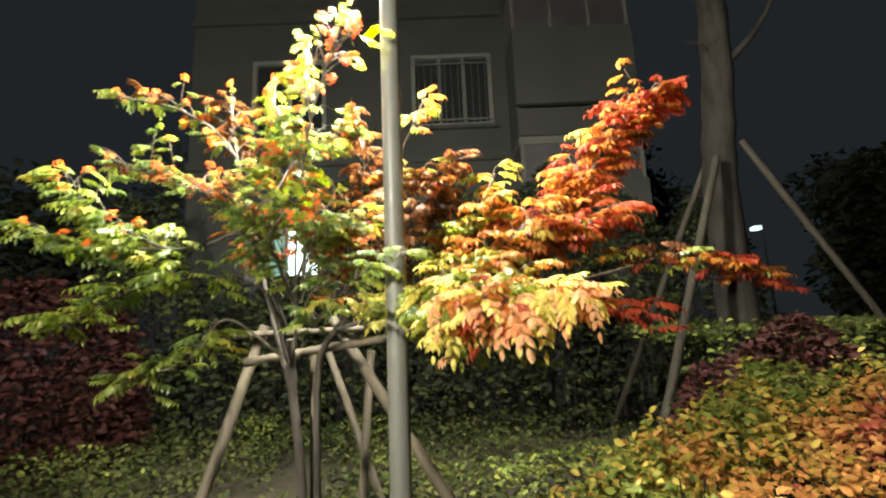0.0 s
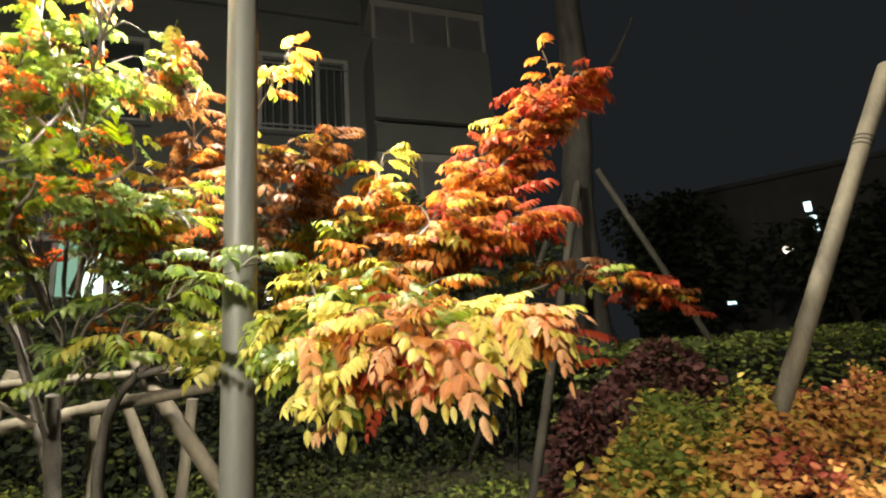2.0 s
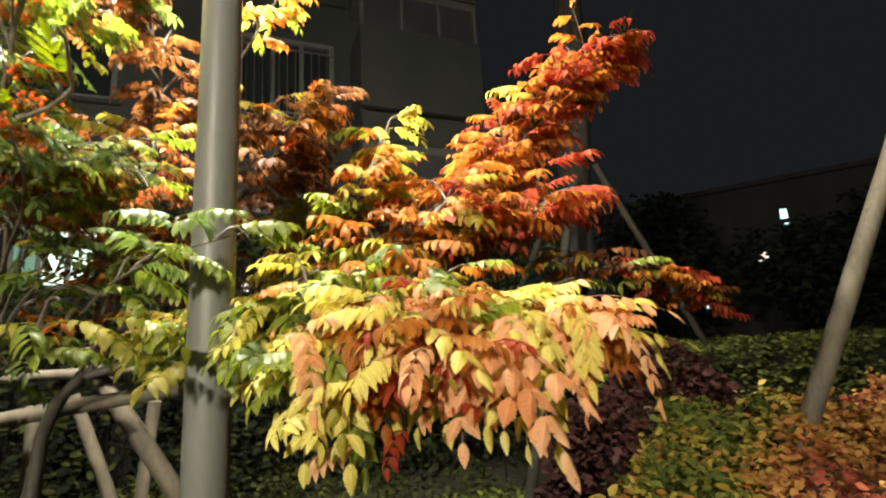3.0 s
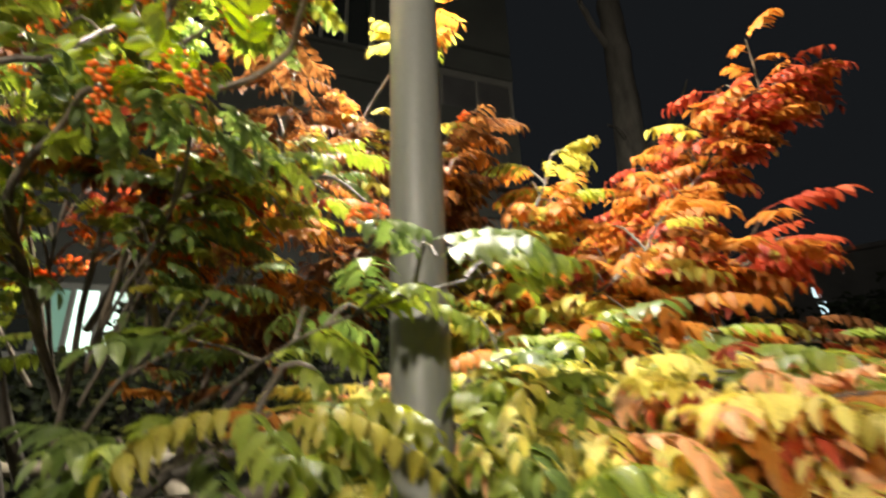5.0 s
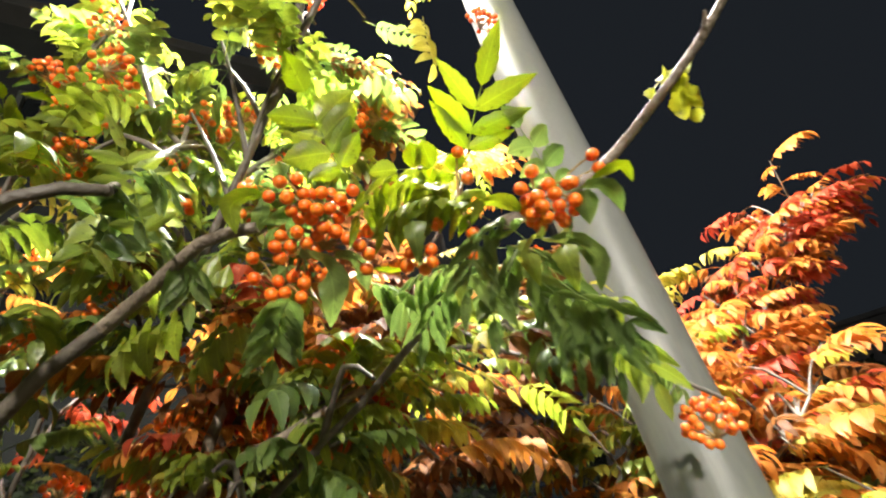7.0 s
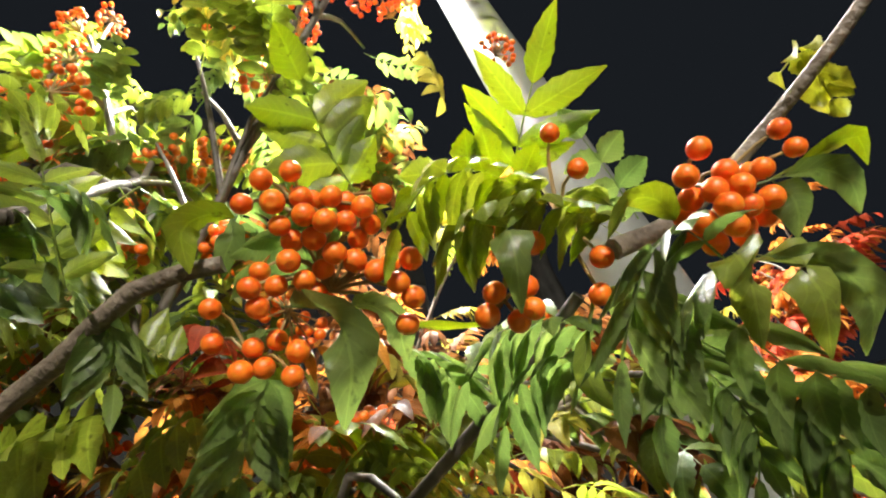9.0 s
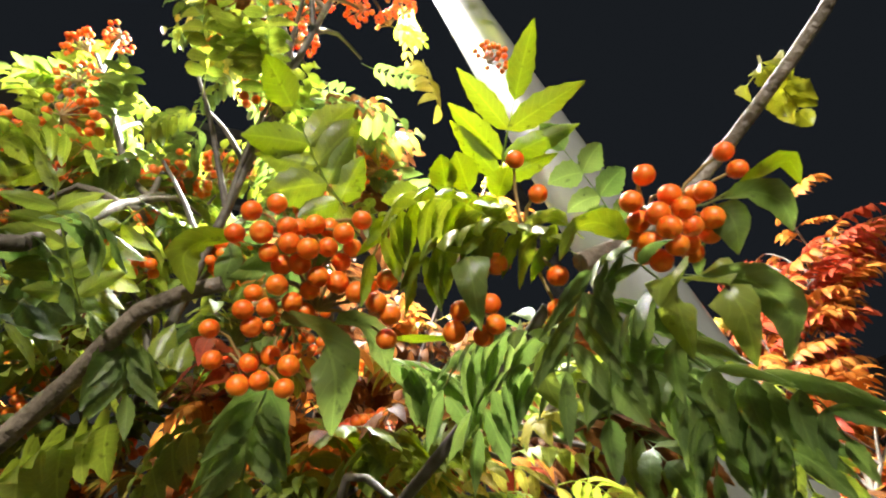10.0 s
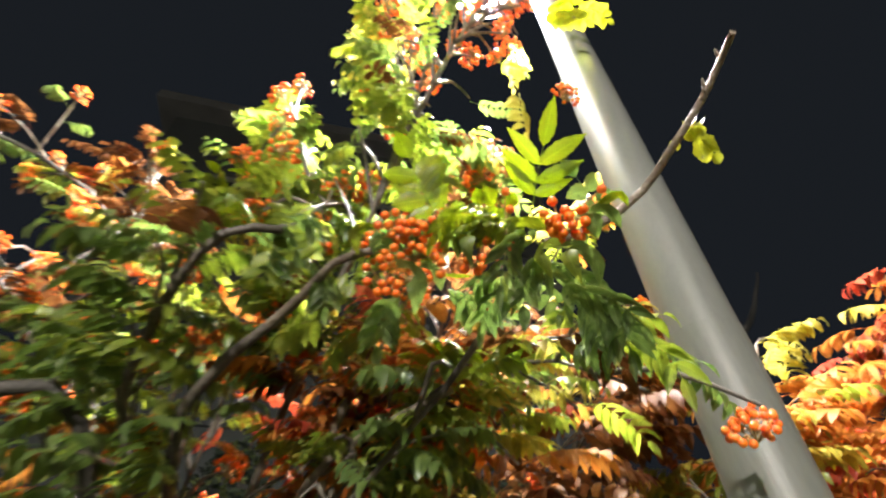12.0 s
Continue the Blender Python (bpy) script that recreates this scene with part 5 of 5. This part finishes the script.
for p in ((-0.37, 2.201, 2.545), (-0.30, 2.200, 1.965), (-0.325, 2.185, 1.950)):
    far_cluster(Vector(p), rng.uniform(0.7, 0.85))


# ---- shrubs and hedges ----
def shrub(name, label, category, n, place, mats, size, at, core=None):
    """Stems and a shell of many small blades. place(q) gives a point, an outward way and a shade 0..1."""
    q = random.Random(len(name) * 13 + n)
    V, T, I, off = [], [], [], 0
    shapes = [leaflet(1.0, 0.27, 0.25, 0.35, False, q, True) for _ in range(6)]
    at = Vector(at)
    for _ in range(n):
        p, out, k = place(q)
        a = q.uniform(0, 2 * math.pi)
        way = Vector((math.cos(a), math.sin(a), q.uniform(-0.6, 0.9))) + Vector(out) * 0.6
        m = np.array(aim(Vector(p) - at, way, size * q.uniform(0.6, 1.25), q.uniform(-1.35, 1.35)))
        v, t, _u = shapes[q.randrange(6)]
        V.append(v @ m[:3, :3].T + m[:3, 3])
        T.append(t + off)
        I.append(np.full(len(t), min(len(mats) - 1, max(0, int(k * len(mats))))))
        off += len(v)
    r = root(name, at, label, category)
    f = new("foliage", tri_mesh("foliage", np.concatenate(V), np.concatenate(T), mats, np.concatenate(I)))
    f.parent = r
    tagged(f, kind="stuff")
    if core:
        bm = bmesh.new()
        core(bm, q, at)
        tagged(part("stem", bm, DIMBARK, r), kind="stuff")
    return r


H_G = leafy("hedge_green", [(0.07, 0.11, 0.02), (0.16, 0.20, 0.04), (0.30, 0.29, 0.06)], 0.5, 0.3, patch=6, gloss=0.25)
H_Y = leafy("hedge_yellow", [(0.30, 0.25, 0.05), (0.47, 0.37, 0.07), (0.60, 0.43, 0.12)], 0.5, 0.3, patch=6, gloss=0.25)
H_O = leafy("hedge_orange", [(0.38, 0.16, 0.045), (0.53, 0.27, 0.08), (0.61, 0.36, 0.12)], 0.5, 0.3, patch=6, gloss=0.25)
H_R = leafy("hedge_red", [(0.20, 0.04, 0.03), (0.34, 0.08, 0.05), (0.45, 0.15, 0.07)], 0.5, 0.25, patch=6, gloss=0.25)
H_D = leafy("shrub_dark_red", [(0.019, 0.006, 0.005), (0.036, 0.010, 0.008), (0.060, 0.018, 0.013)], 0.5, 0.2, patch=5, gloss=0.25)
# Far leaves near black: the night's darkness is put into their colour.
FARLEAF = leafy("far_leaf_dimmed", [(0.008, 0.012, 0.006), (0.015, 0.022, 0.010), (0.03, 0.036, 0.018)], 0.6, 0.2, patch=0.6, gloss=0.25)
H_L = leafy("ground_cover_green", [(0.022, 0.036, 0.009), (0.050, 0.066, 0.016), (0.105, 0.105, 0.032)], 0.5, 0.25, patch=2.2, gloss=0.25)


def hedge_place(q):
    u, v = q.random(), q.random()
    x0 = 0.35 + 1.6 * v ** 1.1
    y = 2.05 + 1.15 * v
    x = x0 + (4.2 - x0) * u ** 1.3
    top = 0.80 + 0.42 * v + 0.17 * noise.noise((x * 3.0, y * 3.0, 0)) + 0.10 * noise.noise((x * 8, y * 8, 2))
    if q.random() < 0.3:
        return (x0 + q.uniform(-0.05, 0.1), y + q.uniform(-0.08, 0.08), top * q.uniform(0.4, 1.0)), (-0.6, 0.5, 0.2), q.random() * 0.5
    shade = 0.45 * min(1, (x - x0) / 1.4) + q.uniform(-0.08, 0.34) + 0.60 * noise.noise((x * 2.1, y * 2.1, 5))
    sprig = q.uniform(0.0, 0.09) if q.random() < 0.07 else 0.0
    return (x, y, top + sprig - 0.26 * q.random() ** 2), (0, -0.2, 0.6), shade


def hedge_core(bm, q, at):
    for _ in range(70):
        u, v = q.random(), q.random()
        x, y = 0.5 + 1.5 * v + 2.2 * u, 2.15 + 0.95 * v
        tube(bm, smooth_path([Vector((x, y, -0.02)) - at, Vector((x + q.uniform(-0.1, 0.1), y, 0.4)) - at, Vector((x + q.uniform(-0.2, 0.2), y + q.uniform(-0.15, 0.15), 0.9)) - at], 0.15), 0.008, 0.003, 5, 0.01)


shrub("hedge", "clipped hedge with yellow-green, orange and reddish small leaves", "hedge", 19000, hedge_place, [H_G, H_Y, H_O, H_O, H_R], 0.050, (1.6, 2.5, 0), hedge_core)


def mound(cx, cy, rx, ry, h, base=0.0):
    def place(q):
        a, u = q.uniform(0, 2 * math.pi), q.random()
        r = (1 - u ** 2.4) ** 0.42 * q.uniform(0.8, 1.04)
        x, y = cx + rx * r * math.cos(a), cy + ry * r * math.sin(a)
        z = base + h * u * (1 + 0.16 * noise.noise((x * 1.9, y * 1.9, 1)))
        return (x, y, max(0.02, z - 0.08 * q.random() ** 2)), (math.cos(a) * r, math.sin(a) * r, 0.5), q.random()
    return place


def mound_core(cx, cy, rx, ry, h):
    def core(bm, q, at):
        for _ in range(40):
            a, r = q.uniform(0, 2 * math.pi), math.sqrt(q.random()) * 0.8
            x, y = cx + rx * r * math.cos(a) * 0.5, cy + ry * r * math.sin(a) * 0.5
            tube(bm, smooth_path([Vector((x, y, -0.02)) - at, Vector((x + 0.3 * r * rx * math.cos(a), y + 0.3 * r * ry * math.sin(a), h * 0.5)) - at, Vector((cx + rx * r * math.cos(a), cy + ry * r * math.sin(a), h * 0.85)) - at], 0.2), 0.01, 0.003, 5, 0.01)
    return core


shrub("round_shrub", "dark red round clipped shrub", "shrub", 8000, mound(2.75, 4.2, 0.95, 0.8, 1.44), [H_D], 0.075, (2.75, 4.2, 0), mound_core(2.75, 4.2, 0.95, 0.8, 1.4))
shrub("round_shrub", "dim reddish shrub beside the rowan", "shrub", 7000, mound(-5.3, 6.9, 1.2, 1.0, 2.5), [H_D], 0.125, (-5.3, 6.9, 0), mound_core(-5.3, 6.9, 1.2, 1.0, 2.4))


def bank(q):
    x, y = q.uniform(2.4, 9.5), q.uniform(5.2, 7.0)
    z = 1.55 + 0.1 * noise.noise((x * 0.8, y * 0.8, 4)) + 0.05 * noise.noise((x * 3, y * 3, 4)) - 0.12 * (5.9 - y if y < 5.9 else 0)
    if q.random() < 0.4:
        return (x, 5.15 + q.uniform(-0.08, 0.1), z * q.uniform(0.3, 1)), (0, -0.7, 0.2), q.random()
    return (x, y, z - 0.15 * q.random() ** 2), (0, 0, 0.6), q.random()


shrub("hedge", "green clipped hedge behind the round shrub", "hedge", 8000, bank, [H_L, H_G, H_L], 0.09, (5.5, 6, 0), lambda bm, q, at: [tube(bm, [Vector((x, 6 + q.uniform(-0.6, 0.6), -0.02)) - at, Vector((x, 6 + q.uniform(-0.6, 0.6), 1.3)) - at], 0.012, 0.004, 5) for x in (2.6 + 0.2 * i for i in range(34))])


def cover(q):
    x, y = q.uniform(-5.2, 2.4), q.uniform(2.9, 8.0)
    k = noise.noise((x * 0.9, y * 0.9, 9))
    while k + 0.4 * noise.noise((x * 3, y * 3, 2)) < q.uniform(-0.5, 0.15):
        x, y = q.uniform(-5.2, 2.4), q.uniform(2.9, 8.0)
        k = noise.noise((x * 0.9, y * 0.9, 9))
    h = 0.18 + 0.22 * max(0, k) + 0.04 * (y - 3)
    return (x, y, 0.03 + h * q.random() ** 0.5), (0, 0, 0.5), 0.5 + 0.6 * k + q.uniform(-0.2, 0.2)


shrub("ground_cover", "low green and yellowish ground cover under the rowan", "plants", 15000, cover, [H_L, H_L, H_L, H_G], 0.07, (-1.3, 5.5, 0))["kind"] = "stuff"


# Row added, not seen, to darken the wall below and beside the lit window.
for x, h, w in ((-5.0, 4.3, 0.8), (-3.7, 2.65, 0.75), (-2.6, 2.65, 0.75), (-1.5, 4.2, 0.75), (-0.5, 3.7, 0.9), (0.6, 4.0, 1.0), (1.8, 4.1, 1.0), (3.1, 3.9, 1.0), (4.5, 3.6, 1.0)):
    shrub("tall_shrub", "near-black shrub added to darken the building's lower wall", "shrub", 3000, mound(x, 8.4, w, 0.8, h), [FARLEAF, FARLEAF, H_L], 0.13, (x, 8.4, 0), mound_core(x, 8.4, w, 0.8, h))["group"] = "shrubs along the building"


# ---- big staked tree ----
def staked_tree():
    t = root("staked_tree", (0, 0, 0), "bare dark trunk of a tall tree propped by poles", "tree")
    bm = bmesh.new()
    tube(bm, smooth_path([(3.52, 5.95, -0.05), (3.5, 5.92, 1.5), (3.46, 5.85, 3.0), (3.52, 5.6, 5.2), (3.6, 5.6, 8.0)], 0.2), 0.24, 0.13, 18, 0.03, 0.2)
    part("trunk", bm, DIMBARK, t)
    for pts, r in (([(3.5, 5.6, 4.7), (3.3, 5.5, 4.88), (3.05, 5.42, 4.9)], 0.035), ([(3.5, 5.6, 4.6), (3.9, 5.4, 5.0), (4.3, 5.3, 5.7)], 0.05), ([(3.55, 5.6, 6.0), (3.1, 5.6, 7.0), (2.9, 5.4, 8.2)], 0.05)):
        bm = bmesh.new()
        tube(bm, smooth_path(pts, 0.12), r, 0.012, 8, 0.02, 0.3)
        part("limb", bm, DIMBARK, t)
    settle(t, (3.52, 5.95, 0))
    s = root("stake_frame", (0, 0, 0), "tripod of pale poles propping a tall trunk", "tree support")
    stake(s, (5.62, 5.36, -0.05), (3.66, 5.62, 3.70), 0.040, wood=DIMSTAKE)
    stake(s, (1.62, 4.51, -0.05), (3.24, 5.46, 3.45), 0.046, wood=DIMSTAKE)
    stake(s, (2.36, 7.73, -0.05), (3.34, 5.90, 3.50), 0.040, wood=DIMSTAKE)
    settle(s, (3.5, 5.8, 0))


staked_tree()


# ---- far trees and far building ----


def far_tree(x, y, h, w, seed):
    q = random.Random(seed)
    lobes = [(Vector((q.uniform(-0.6, 0.6) * w, q.uniform(-0.5, 0.5) * w, h * q.uniform(0.45, 0.88))), w * q.uniform(0.35, 0.55)) for _ in range(9)]

    def place(q):
        c, r = lobes[q.randrange(9)]
        d = Vector((q.gauss(0, 1), q.gauss(0, 1), q.gauss(0, 1))).normalized()
        return Vector((x, y, 0)) + c + d * r * q.uniform(0.55, 1.05), d, q.random()

    def core(bm, q, at):
        tube(bm, smooth_path([(0, 0, -0.05), (0.1, 0, h * 0.4), (0, 0.1, h * 0.75)], 0.5), 0.16, 0.05, 10, 0.05)
        for c, r in lobes:
            tube(bm, smooth_path([(0.05, 0, h * 0.35), c * 0.6 + Vector((0, 0, 0.15 * h)), c], 0.5), 0.05, 0.02, 6, 0.05)

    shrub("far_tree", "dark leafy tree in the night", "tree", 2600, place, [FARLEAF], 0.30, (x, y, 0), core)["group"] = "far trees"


for i, (x, y, h, w) in enumerate(((5.0, 14.5, 6.6, 2.2), (12.6, 13.5, 6.0, 2.6), (14.5, 15.5, 6.6, 3.0), (16.0, 11.0, 5.0, 2.6), (6.0, 16.0, 7.4, 2.6), (20.0, 13.0, 6.4, 3.0), (21.5, 9.0, 6.0, 3.0), (-8.5, 12.0, 7.0, 3.0), (-13.0, 9.0, 6.5, 3.0))):
    far_tree(x, y, h, w, 70 + i)


def far_building():
    b = root("far_building", (0, 0, 0), "distant dark block with a few lit windows", "building")
    bm = bmesh.new()
    box(bm, (-9, 0, -0.3), (9, 8, 9.4), 0.05)
    part("wall", bm, FARWALL, b)
    bm = bmesh.new()
    box(bm, (-9.3, -0.3, 9.4), (9.3, 8.3, 9.65), 0.03)
    part("roof", bm, FARWALL, b)
    lit = [(0.0, 7.40, 0.30, 0.50, COOLLIGHT), (0.10, 6.35, 0.30, 0.80, COOLLIGHT), (-1.30, 5.35, 0.45, 0.45, WARMLIGHT), (2.6, 4.5, 0.35, 0.6, COOLLIGHT), (-4.2, 3.15, 0.40, 0.18, COOLLIGHT)]
    dim = [(-7.0 + 2.4 * i, 1.5 + 2.7 * k, 0.9, 1.3, DULLPANE) for i in range(7) for k in range(3)]
    for x, z, w, h, m in lit + [d for d in dim if all(abs(d[0] - e[0]) > 1.0 or abs(d[1] - e[1]) > 1.5 for e in lit)]:
        bm = bmesh.new()
        box(bm, (x - 0.06, -0.06, z - 0.06), (x + w + 0.06, -0.004, z + h + 0.06), 0.01)
        f = part("window", bm, FARWALL, b)
        bm = bmesh.new()
        box(bm, (x, -0.08, z), (x + w, -0.062, z + h))
        part("pane", bm, m, f)
    b.matrix_basis = Matrix.Translation((25.5, 18.2, 0)) @ Matrix.Rotation(radians(-52), 4, "Z")


far_building()


# ---- far street lamp ----
def street_lamp(x, y, h):
    s = root("street_lamp", (x, y, 0), "distant grey street lamp with a small cool white light", "street lamp")
    bm = bmesh.new()
    tube(bm, smooth_path([(0, 0, -0.05), (0, 0, h * 0.7), (0.02, 0, h - 0.15), (-0.25, -0.2, h + 0.08), (-0.6, -0.45, h + 0.12)], 0.4), 0.09, 0.045, 12)
    part("post", bm, FARWALL, s)
    bm = bmesh.new()
    box(bm, (-1.0, -0.85, h + 0.04), (-0.5, -0.30, h + 0.16), 0.03)
    part("lamp_head", bm, FARWALL, s)
    bm = bmesh.new()
    box(bm, (-0.96, -0.82, h - 0.16), (-0.54, -0.34, h + 0.036), 0.04)
    part("lens", bm, COOLLIGHT, s, "cool white glowing lens")


street_lamp(19.8, 29.8, 7.40)
